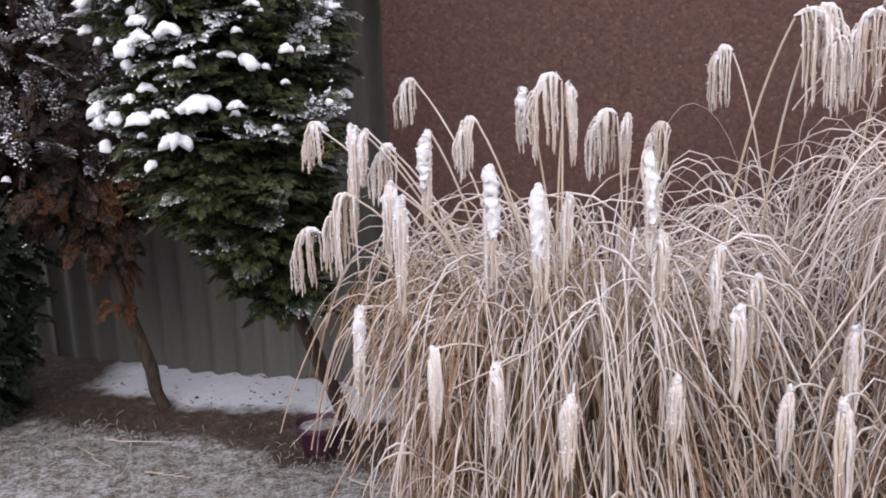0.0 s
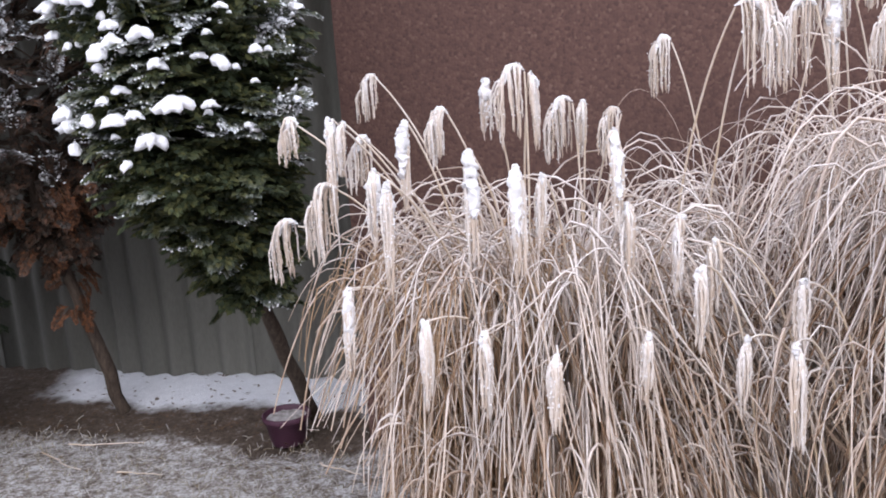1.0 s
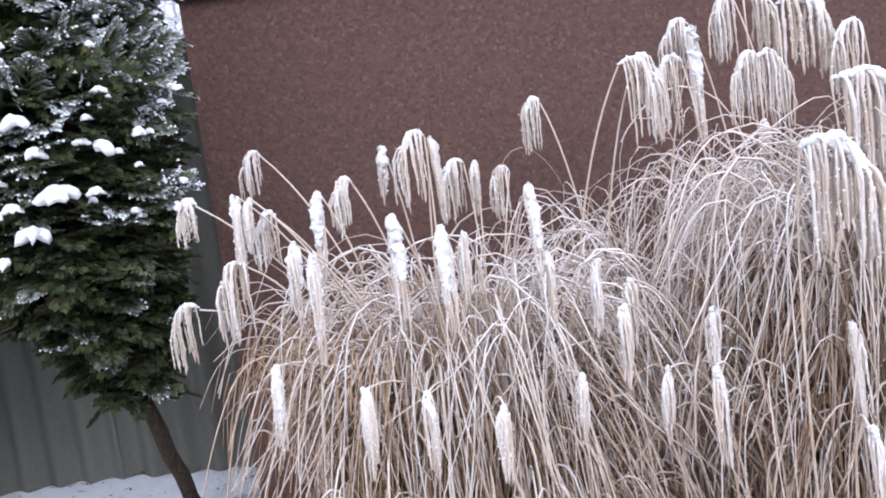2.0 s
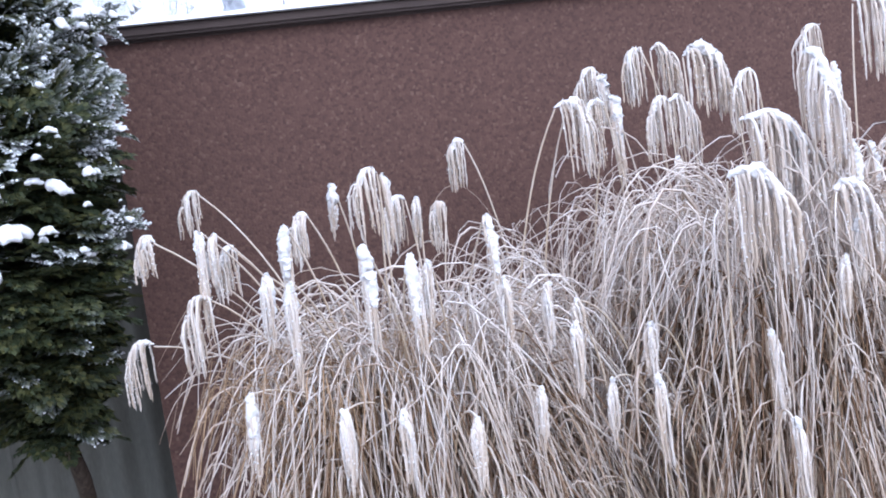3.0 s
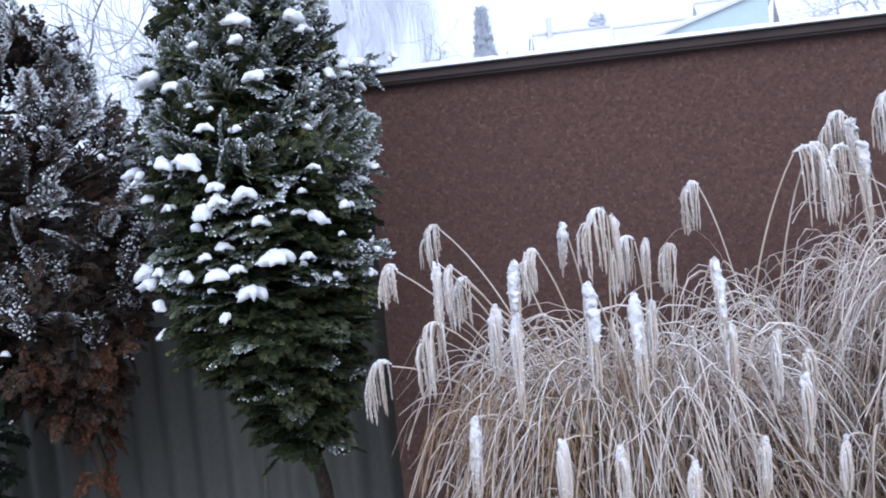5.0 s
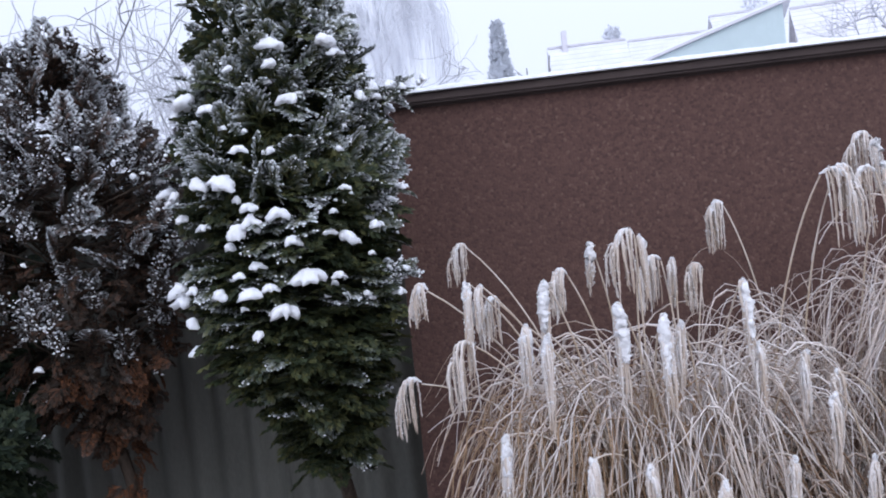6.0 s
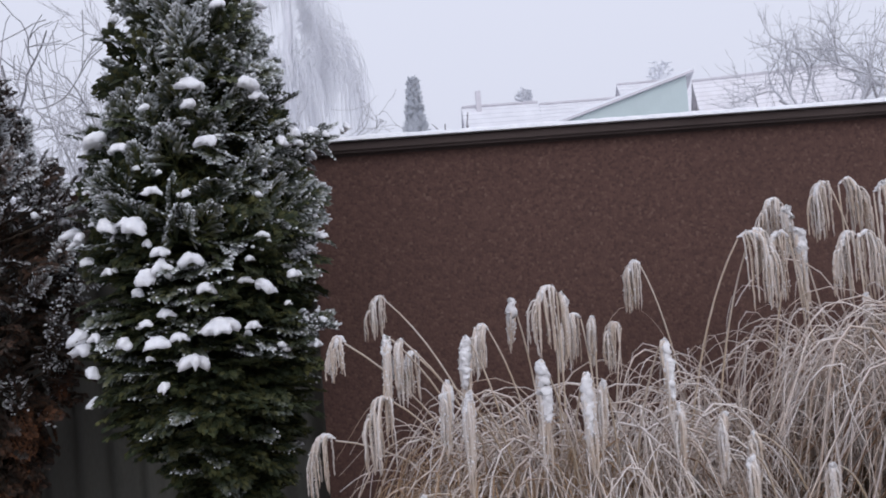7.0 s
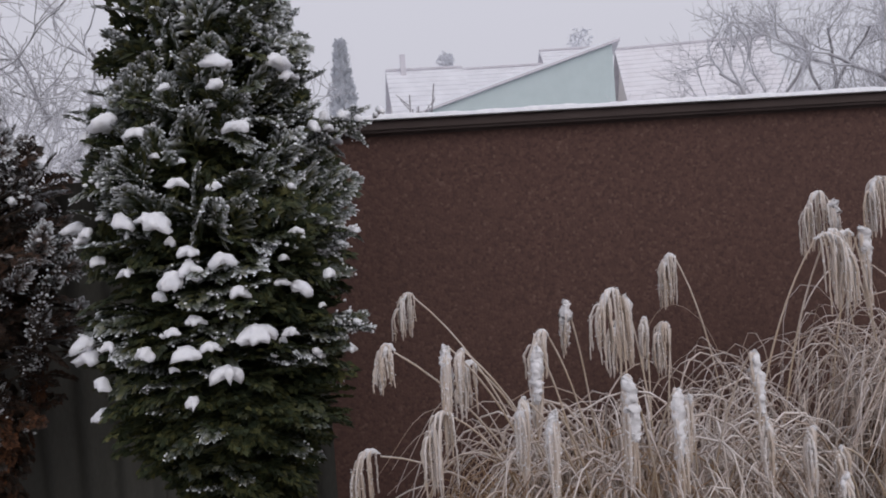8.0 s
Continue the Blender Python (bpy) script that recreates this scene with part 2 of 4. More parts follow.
def tubes(curves, radii, sides, rng, flat=1.0):
    """Tubes round many curves (n, m, 3) with radii (n, m): verts, quads and how far along each vertex lies."""
    n, m, _ = curves.shape
    t = np.gradient(curves, axis=1)
    t /= np.linalg.norm(t, axis=2, keepdims=True) + 1e-9
    ref = rng.normal(size=(n, 1, 3))
    ref[:, :, 2] *= 0.3
    s = np.cross(t, np.broadcast_to(ref, t.shape))
    s /= np.linalg.norm(s, axis=2, keepdims=True) + 1e-9
    u = np.cross(s, t)
    a = np.arange(sides) * 2 * np.pi / sides
    ring = np.cos(a)[None, None, :, None] * s[:, :, None, :] + flat * np.sin(a)[None, None, :, None] * u[:, :, None, :]
    v = curves[:, :, None, :] + ring * radii[:, :, None, None]
    idx = np.arange(n * m * sides).reshape(n, m, sides)
    nxt = np.roll(idx, -1, axis=2)
    f = np.stack([idx[:, :-1], nxt[:, :-1], nxt[:, 1:], idx[:, 1:]], axis=-1).reshape(-1, 4)
    along = np.broadcast_to(np.linspace(0, 1, m)[None, :, None], (n, m, sides)).ravel()
    return v.reshape(-1, 3), f, along


def ball(levels):
    bm = bmesh.new()
    bmesh.ops.create_icosphere(bm, subdivisions=levels, radius=1)
    v = np.array([q.co[:] for q in bm.verts])
    f = np.array([[q.index for q in p.verts] for p in bm.faces])
    bm.free()
    return v, f


BALL1, BALL2, BALL3 = ball(1), ball(2), ball(3)


def lumps(points, sizes, rng, shape=BALL1, squash=0.7):
    """Many small uneven lumps in one mesh."""
    bv, bf = shape
    n = len(points)
    k = 1 + rng.uniform(-0.3, 0.3, size=(n, len(bv), 1))
    v = bv[None] * k * np.asarray(sizes)[:, None, None] * np.array([1, 1, squash]) + np.asarray(points)[:, None, :]
    f = bf[None] + (np.arange(n) * len(bv))[:, None, None]
    return v.reshape(-1, 3), f.reshape(-1, 3)


def snow_clump(parent, at, size, rng):
    """Snow lying on a fan of twigs: lobes that run out along a few fingers and sag at their ends."""
    at = np.asarray(at, dtype=float)
    ang = math.atan2(at[1] - thuja_centre[1], at[0] - thuja_centre[0]) if parent.name.startswith("thuja") else rng.uniform(0, 6.28)
    pts, rad = [np.zeros(3)], [0.44]
    for k in range(int(rng.integers(4, 8)) if size > 0.016 else 3):
        a = ang + rng.uniform(-1.9, 1.9)
        d, reach = np.array([math.cos(a), math.sin(a), 0]), rng.uniform(0.55, 1.15)
        m = int(rng.integers(3, 6))
        for q in range(m):
            t = (q + 1) / m
            pts.append(d * reach * t + np.array([0, 0, -0.6 * t * t * reach + 0.08]) + rng.normal(size=3) * 0.07)
            rad.append((0.44 - 0.14 * t) * rng.uniform(0.8, 1.2))
    # one skin round all the lobes
    u, f = BALL3 if size > 0.022 else BALL2
    c, r = np.array(pts), np.array(rad)
    along = u @ c.T
    inside = along ** 2 - (c ** 2).sum(1)[None] + r[None] ** 2
    t = np.where(inside > 0, along + np.sqrt(np.maximum(inside, 0)), 0.16)
    t = np.log(np.exp(26 * np.clip(t, 0.16, 2)).sum(1)) / 26
    off = Vector(rng.uniform(-9, 9, 3))
    v = u * t[:, None]
    dn = np.array([noise.noise(Vector(p) * 3 + off) + 0.6 * noise.noise(Vector(p) * 8 + off) for p in v])
    v = v * (1.0 + 0.24 * dn[:, None]) * size * np.array([1, 1, rng.uniform(0.75, 1.15)])
    return mesh_object("snow_clump", v + at - np.array(parent.location), f, SNOW, parent, "thick white clump of lying snow")


# ---- large structure ----
def build_ground():
    xs = np.concatenate([np.linspace(-300, -12, 9)[:-1], np.linspace(-12, 9, 150), np.linspace(9, 300, 9)[1:]])
    ys = np.concatenate([np.linspace(-300, -5, 9)[:-1], np.linspace(-5, 7, 110), np.linspace(7, 400, 10)[1:]])
    X, Y = np.meshgrid(xs, ys)
    Z = np.zeros_like(X)
    for i in range(X.shape[0]):
        for j in range(X.shape[1]):
            x, y = X[i, j], Y[i, j]
            if -12 < x < 9 and -5 < y < 7:
                Z[i, j] = 0.02 * noise.noise(Vector((x * 1.6, y * 1.6, 0))) + 0.008 * noise.noise(Vector((x * 7, y * 7, 3)))
                e = y + 0.1 * x
                Z[i, j] += 0.035 * max(0, min(1, (e - 3.55) / 0.5)) - 0.02 * math.exp(-((e - 3.2) / 0.07) ** 2)
    idx = np.arange(X.size).reshape(X.shape)
    f = np.stack([idx[:-1, :-1], idx[:-1, 1:], idx[1:, 1:], idx[1:, :-1]], axis=-1).reshape(-1, 4)
    g = mesh_object("ground", np.stack([X, Y, Z], -1).reshape(-1, 3), f, GROUND)
    tagged(g, "frosted lawn, bare soil bed and a strip of snow", "ground", kind="structure")


WALL_Y, WALL_X, WALL_TOP = 3.57, -1.28, 2.36


def build_garage():
    g = empty("garage", (WALL_X, WALL_Y, 0), "low flat-roofed garage rendered in brown pebble-dash", "garage", kind="structure")
    L, D = 7.2, 3.0
    part("wall", block((0, 0, -0.1), (L, 0.24, WALL_TOP - 0.06)), WALL, g, "brown pebble-dash render")
    part("wall", block((0, 0.24, -0.1), (0.24, D, WALL_TOP - 0.06)), WALL, g)
    part("wall", block((L - 0.24, 0.24, -0.1), (L, D, WALL_TOP - 0.06)), WALL, g)
    part("wall", block((0.24, D - 0.24, -0.1), (L - 0.24, D, WALL_TOP - 0.06)), WALL, g)
    part("roof", block((-0.02, -0.02, WALL_TOP - 0.06), (L, D, WALL_TOP), 0.01), FASCIA, g, "dark flat roof slab")
    part("fascia", block((-0.05, -0.06, WALL_TOP - 0.05), (L, -0.021, WALL_TOP + 0.003), 0.012), FASCIA, g, "dark rounded roof edge")
    # a thin uneven sheet of snow over the roof
    nx, ny = 240, 14
    xs, ys = np.linspace(-0.055, L, nx), np.concatenate([[-0.085, -0.078, -0.06, -0.03], np.linspace(0.05, D, ny - 4)])
    X, Y = np.meshgrid(xs, ys)
    Z = np.array([[WALL_TOP + 0.024 + 0.005 * noise.noise(Vector((x * 9, y * 9, 0))) + 0.004 * noise.noise(Vector((x * 30, y * 30, 5))) for x in xs] for y in ys])
    Z[0], Z[1] = WALL_TOP + 0.002, Z[1] - 0.008
    top = np.stack([X, Y, Z], -1).reshape(-1, 3)
    low = top.copy()
    low[:, 2] = WALL_TOP + 0.001
    idx = np.arange(nx * ny).reshape(ny, nx)
    f = np.stack([idx[:-1, :-1], idx[:-1, 1:], idx[1:, 1:], idx[1:, :-1]], axis=-1).reshape(-1, 4)
    mesh_object("snow_layer", np.concatenate([top, low]), np.concatenate([f, f[:, ::-1] + nx * ny]), SNOW, g, "thin layer of white snow")


def build_fence():
    """Upright corrugated sheets, side by side, with a rail behind."""
    a, c = Vector((-1.265, 4.22, 0)), Vector((-9.0, 5.0, 0))
    d = (c - a).normalized()
    q = Vector((-d.y, d.x, 0))
    g = empty("fence", a, "weathered grey-brown fence of corrugated sheets", "fence", kind="structure")
    width, pitch, high = 0.885, 0.177, 2.24
    for k in range(8):
        m = 61
        s = np.linspace(0, width, m)
        w = 0.024 * np.cos(2 * np.pi * s / pitch) + 0.004 * (k % 2)
        drop = 0.012 * math.sin(k * 2.3)
        vs = []
        for side in (0, 0.006):
            for z in (0.0, 0.7, 1.4, high + drop):
                for j in range(m):
                    p = d * (k * (width - 0.02) + s[j]) + q * (w[j] + side)
                    vs.append((p.x, p.y, z + 0.012 * math.cos(2 * math.pi * s[j] / pitch) * (z == 0.0)))
        idx = np.arange(8 * m).reshape(2, 4, m)
        f = [np.stack([idx[b, :-1, :-1], idx[b, :-1, 1:], idx[b, 1:, 1:], idx[b, 1:, :-1]], -1).reshape(-1, 4) for b in (0, 1)]
        rim = np.stack([idx[0, 3, :-1], idx[0, 3, 1:], idx[1, 3, 1:], idx[1, 3, :-1]], -1)
        mesh_object("sheet", np.array(vs), np.concatenate(f + [rim]), SHEET, g)
    for z in (0.5, 1.7):
        p0, p1 = q * -0.06, d * 7.0 + q * -0.06
        bm = bmesh.new()
        bmesh.ops.create_cube(bm, size=1)
        bmesh.ops.transform(bm, verts=bm.verts, matrix=Matrix.Translation(p0.lerp(p1, 0.5) + Vector((0, 0, z))) @ Matrix.Rotation(math.atan2(d.y, d.x), 4, "Z") @ Matrix.Diagonal((7.0, 0.04, 0.06, 1)))
        part("rail", bm, BARK, g)


build_ground()
build_garage()
build_fence()


# ---- conifers ----
thuja_centre = (-1.59, 2.84)


def spray(rng, frosty, lobes=6):
    """A flat fern-like spray of scale leaves, one unit long, along +x: quads, rime at its tips."""
    vs, fs, rm = [], [], []

    def leaf(p, ang, length, width, r0, r1):
        c, s = math.cos(ang), math.sin(ang)
        k = len(vs)
        for t, w in ((0, 0.35), (0.45, 1), (1, 0.12), (0.45, -1)):
            x, y = p[0] + c * t * length - s * w * width, p[1] + s * t * length + c * w * width
            vs.append((x, y, 0.03 * rng.uniform(-1, 1) + (0.03 if w in (1, -1) else 0)))
            rm.append(r0 + (r1 - r0) * t)
        fs.append((k, k + 1, k + 2, k + 3))

    leaf((0, 0), 0, 1.0, 0.02, 0, 0.4)
    for i in range(lobes):
        s = 0.08 + 0.86 * i / (lobes - 1)
        for side in (1, -1):
            ang = side * radians(rng.uniform(38, 56))
            ln = (0.42 * (1 - s) ** 0.7 + 0.13) * rng.uniform(0.8, 1.15)
            p = (s + rng.uniform(-0.02, 0.02), 0)
            leaf(p, ang, ln, 0.058, 0.1 + 0.3 * s, 1.0 if frosty else 0.45 + 0.55 * s)
            for j in range(2):
                t = 0.34 + 0.3 * j
                q = (p[0] + math.cos(ang) * ln * t, p[1] + math.sin(ang) * ln * t)
                for s2 in (1, -1):
                    leaf(q, ang + s2 * radians(42), ln * (0.56 - 0.1 * j), 0.05, 0.15 + 0.4 * s, 1.0 if frosty else 0.5 + 0.5 * s)
    for ang in (-0.35, 0, 0.35):
        leaf((0.9, 0), ang, 0.17, 0.04, 0.4, 1.0)
    return np.array(vs), np.array(fs), np.array(rm)


def foliage(name, count, place, mat, parent, label, rng, beads=0.0):
    """Joins many sprays. place(i) gives position, outward way, size, lift in degrees, twist, and rime."""
    kinds = [spray(rng, k > 4) for k in range(10)]
    V, F, R, base = [], [], [], 0
    for i in range(count):
        pos, out, size, lift, twist, rime = place(i)
        v, f, r = kinds[int(rng.integers(5)) + (5 if rime > 0.86 else 0)]
        v = v * size
        x = v[:, 0] / size
        bend = rng.uniform(0.1, 0.45)
        v = v.copy()
        v[:, 2] -= bend * size * x * x
        az = math.atan2(out[1], out[0])
        m = np.array(Matrix.Rotation(az, 3, "Z") @ Matrix.Rotation(-radians(lift), 3, "Y") @ Matrix.Rotation(radians(twist), 3, "X"))
        V.append(v @ m.T + pos)
        F.append(f + base)
        R.append(r * rime)
        base += len(v)
    V, R = np.concatenate(V), np.concatenate(R)
    ob = mesh_object(name, V, np.concatenate(F), mat, parent, label, False, ("rime", R))
    ob["kind"] = "stuff"
    # beads of snow and rime that sit on the frosted tips
    at = V[(R > 0.84) & (rng.random(len(R)) < beads)]
    if len(at):
        v, f = lumps(at + rng.normal(size=at.shape) * 0.003, rng.uniform(0.0022, 0.0058, len(at)), rng, BALL1, 0.8)
        mesh_object("rime_crust", v, f, SNOW, parent, "crumbly crust of snow and rime on the tips")["kind"] = "stuff"
    return ob


def bough(points, r0, r1, rng, sides=8):
    c = np.array(points, dtype=float)
    t = np.linspace(0, 1, 24)
    k = np.linspace(0, 1, len(c))
    p = np.stack([np.interp(t, k, c[:, i]) for i in range(3)], -1)
    p[1:-1] = (p[:-2] + 2 * p[1:-1] + p[2:]) / 4
    p += rng.normal(size=p.shape) * 0.15 * r0
    r = r0 + (r1 - r0) * t + 0.0
    r = r * rng.uniform(0.9, 1.1, len(t))
    return tubes(p[None], r[None], sides, rng)


def conifer(name, label, foot, axis, profile, count, mat, seed, sizes, rime, trunk_r, snow_bits, boughs=14, tier=0.0, beads=0.02):
    """A tree with a stem from foot to the axis of its crown. profile: rows of height and radius."""
    rng = np.random.default_rng(seed)
    tree = empty(name, foot, label, "tree")
    foot, org = np.array(foot), np.array(foot)
    pz, pr = np.array(profile).T
    top = pz[-1]
    cx = lambda z: np.array([np.interp(z, [0, pz[0], pz[0] + 0.5, top], [foot[0], (foot[0] + axis[0]) / 2, axis[0], axis[0]]), np.interp(z, [0, pz[0], pz[0] + 0.5, top], [foot[1], foot[1] * 0.4 + axis[1] * 0.6, axis[1], axis[1]]), z])
    v, f, _ = bough([cx(z) - org for z in np.linspace(0, top * 0.95, 9)], trunk_r, 0.01, rng)
    mesh_object("trunk", v, f, BARK, tree, "rough brown bark")
    for k in range(boughs):
        z = pz[0] + (top - pz[0]) * (k + 0.5) / boughs * 0.85
        a = k * 2.4
        r = np.interp(z, pz, pr) * 0.75
        c = cx(z)
        e = c + np.array([math.cos(a) * r, math.sin(a) * r, 0.25 * r])
        v, f, _ = bough([c - org, (c + e) / 2 - org + np.array([0, 0, -0.03]), e - org], 0.014, 0.004, rng, 5)
        mesh_object("branch", v, f, BARK, tree)
    area = np.cumsum(np.interp(np.linspace(pz[0], top, 200), pz, pr) + 0.04)
    area /= area[-1]
    tips = []

    def place(i):
        z = float(np.interp(rng.random(), area, np.linspace(pz[0], top, 200)))
        a = rng.uniform(0, 2 * np.pi)
        low = tier and z < pz[0] + 0.42 * (top - pz[0])
        if low:
            # flat fans in shelves, each a little uneven
            z = min(max(round(z / tier) * tier + 0.035 * noise.noise(Vector((math.cos(a) * 2.5, math.sin(a) * 2.5, round(z / tier) * 3.0))) + rng.normal() * 0.008, pz[0]), top)
        bulge = 1 + 0.2 * noise.noise(Vector((math.cos(a) * 1.7, math.sin(a) * 1.7, z * 2.2 + seed))) + 0.18 * noise.noise(Vector((math.cos(a) * 5, math.sin(a) * 5, z * 6 + seed)))
        rr = np.interp(z, pz, pr) * bulge
        lump = noise.noise(Vector((math.cos(a) * 3.4, math.sin(a) * 3.4, z * 5.5 - seed)))
        depth = (rng.choice([1.0, 0.82, 0.6], p=[0.6, 0.28, 0.12]) if lump > -0.08 else rng.choice([0.8, 0.6], p=[0.5, 0.5])) * rng.uniform(0.92, 1.06 + 0.3 * max(0, (z - pz[0]) / (top - pz[0]) - 0.35))
        h = (z - pz[0]) / (top - pz[0])
        size = rng.uniform(*sizes)
        lift = -26 + 92 * h ** 1.2 + rng.normal() * 15
        if low:
            size, lift, depth = size * 1.12, 13 + rng.normal() * 9 + 12 * h, depth * rng.uniform(0.93, 1.05)
        finger = not low and h > 0.28 and rng.random() < 0.09 + 0.17 * h
        if finger:
            size, lift, depth = size * 1.1, lift + 34, 1.14
        out = np.array([math.cos(a + rng.normal() * 0.4), math.sin(a + rng.normal() * 0.4), 0])
        pos = cx(z) + np.array([math.cos(a), math.sin(a), 0]) * max(rr * depth - size * 0.6, 0.0) - org
        cold = max(0.0, min(1.0, (h - 0.36) / 0.34))
        fr = max(0.0, min(1.2, rime * ((0.77 if low else 0.56) + 0.55 * cold * cold * (3 - 2 * cold) + rng.normal() * 0.17))) * (1 if depth > 0.85 else 0.45)
        if noise.noise(Vector((math.cos(a) * 2.2, math.sin(a) * 2.2, z * 3.4 + 5))) < -0.02:
            fr *= 0.62
        if finger:
            fr = max(fr, rime * rng.uniform(0.9, 1.15))
        twist = rng.normal() * 13 if low else rng.normal() * 30 + (70 if rng.random() < 0.35 * h + 0.15 else 0)
        if depth > 0.85:
            tips.append((pos + out * size * 0.75 + np.array([0, 0, size * math.sin(radians(lift)) * 0.7]), h, fr))
        return pos, out, size, lift, twist, fr

    foliage("foliage", count, place, mat, tree, "flat sprays of scale leaves, rimed at the tips", rng, beads)
    pick = [t for t in tips if rng.random() < snow_bits * (0.06 + 0.94 * t[1] ** 1.3)]
    pts, szs = [], []
    for p, h, fr in pick:
        for _ in range(rng.integers(3, 9)):
            pts.append(p + rng.normal(size=3) * np.array([0.022, 0.022, 0.01]))
            szs.append(rng.uniform(0.003, 0.0085))
    v, f = lumps(np.array(pts), szs, rng, BALL1, 0.75)
    mesh_object("snow_dust", v, f, SNOW, tree, "crumbs of snow caught on the tips")["kind"] = "stuff"
    return tree, cx, rng


THUJA_PROFILE = [(0.78, 0.043), (0.92, 0.145), (1.1, 0.238), (1.3, 0.299), (1.6, 0.344), (2, 0.344), (2.3, 0.289), (2.6, 0.218), (2.9, 0.113), (3.15, 0.05), (3.35, 0.014)]
thuja, thuja_axis, trng = conifer("thuja_tree", "green thuja with white snow clumps and rimed tips", (-1.62, 3.78, 0.0), (-1.59, 2.84), THUJA_PROFILE, 2300, GREEN, 11, (0.12, 0.2), 1.05, 0.036, 0.05, 14, 0.072, 0.15)


def load_snow(tree, axis, profile, rows, rng):
    """Clumps of snow on a crown: bearing in degrees, height and size."""
    for bearing, z, size in rows:
        a, r = radians(bearing), np.interp(z, *np.array(profile).T) + (0.1 if size > 0.024 else 0.055)
        snow_clump(tree, axis(z) + np.array([math.cos(a) * r, math.sin(a) * r, 0.0]), size * 0.92, rng)


load_snow(thuja, thuja_axis, THUJA_PROFILE, [
    (-133, 2.28, 0.063), (-116, 2.23, 0.036), (-79, 2.36, 0.035), (-80, 2.43, 0.051), (-49, 2.44, 0.046), (-72, 2.23, 0.044), (-122, 1.97, 0.040), (-107, 1.96, 0.054), (-98, 2.07, 0.029), (-159, 1.97, 0.043), (-102, 2.36, 0.025),
    (-95, 1.87, 0.034), (-83, 1.84, 0.038), (-95, 1.82, 0.034), (-102, 1.79, 0.044), (-78, 1.74, 0.033), (-55, 1.74, 0.039), (-26, 1.77, 0.018), (-95, 1.67, 0.029), (-103, 1.64, 0.029), (-98, 1.58, 0.048), (-116, 1.58, 0.040)], trng)
load_snow(thuja, thuja_axis, THUJA_PROFILE, [
    (-90, 1.59, 0.029), (-73, 1.62, 0.057), (-85, 1.51, 0.048), (-98, 1.43, 0.029), (-108, 1.52, 0.020), (-64, 1.54, 0.019), (-60, 1.58, 0.019), (-23, 1.52, 0.031), (-158, 1.60, 0.049), (-158, 1.56, 0.049), (-122, 1.82, 0.025),
    (-137, 1.86, 0.036), (-36, 1.67, 0.020), (-49, 1.91, 0.024), (-56, 1.83, 0.019), (-59, 1.97, 0.019), (-33, 2.24, 0.031), (5, 2.22, 0.033), (-42, 2.40, 0.031), (-55, 2.74, 0.032), (-111, 2.16, 0.020), (-74, 1.99, 0.017)], trng)
load_snow(thuja, thuja_axis, THUJA_PROFILE, [(trng.uniform(-150, -35), trng.uniform(1.46, 2.15), trng.uniform(0.02, 0.034)) for _ in range(18)], trng)
load_snow(thuja, thuja_axis, THUJA_PROFILE, [(trng.uniform(20, 215), trng.uniform(1.35, 2.9), trng.uniform(0.02, 0.045)) for _ in range(26)], trng)
load_snow(thuja, thuja_axis, THUJA_PROFILE, [(trng.uniform(-150, 30), 1.5 + 1.6 * trng.random() ** 0.7, trng.uniform(0.008, 0.018)) for _ in range(64)], trng)



def sprig(tree, start, end, seed, laden=11):
    """A side branch that stands out of the crown, laden with snow."""
    rng = np.random.default_rng(seed)
    org, a, b = np.array(tree.location), np.array(start), np.array(end)
    way = b - a
    v, f, _ = bough([a - org, (a + b) / 2 - org + np.array([0, 0, -0.01]), b - org], 0.009, 0.003, rng, 5)
    mesh_object("branch", v, f, BARK, tree)

    def place(i):
        t = rng.uniform(0.25, 1.0)
        az = math.atan2(way[1], way[0]) + rng.normal() * 0.75 * (1.15 - t)
        return a + way * t - org, (math.cos(az), math.sin(az), 0), rng.uniform(0.06, 0.1), math.degrees(math.atan2(way[2], np.linalg.norm(way[:2]))) + 14 + rng.normal() * 24, rng.normal() * 45, rng.uniform(0.95, 1.2)

    foliage("branch_foliage", 46, place, GREEN, tree, "rimed sprays of a jutting branch", rng, 0.14)
    for k in range(laden):
        p = a + way * rng.uniform(0.4, 1.15) + rng.normal(size=3) * np.array([0.03, 0.03, 0.012]) + np.array([0, 0, 0.025])
        snow_clump(tree, p, rng.uniform(0.014, 0.03), rng)


sprig(thuja, (-1.42, 2.8, 2.12), (-1.15, 2.76, 2.25), 81, 24)
sprig(thuja, (-1.45, 2.8, 1.74), (-1.2, 2.74, 1.87), 82)
sprig(thuja, (-1.42, 2.76, 1.52), (-1.2, 2.72, 1.58), 83)

WITHERED_PROFILE = [(0.85, 0.06), (1.05, 0.22), (1.25, 0.38), (1.55, 0.52), (1.9, 0.53), (2.2, 0.46), (2.45, 0.32), (2.72, 0.08)]
withered, withered_axis, wrng = conifer("withered_conifer", "half-dead conifer with rust-brown foliage dusted with snow", (-2.72, 3.87, 0.0), (-2.84, 3.5), WITHERED_PROFILE, 640, BROWN, 23, (0.1, 0.2), 1.0, 0.037, 0.2, 40)


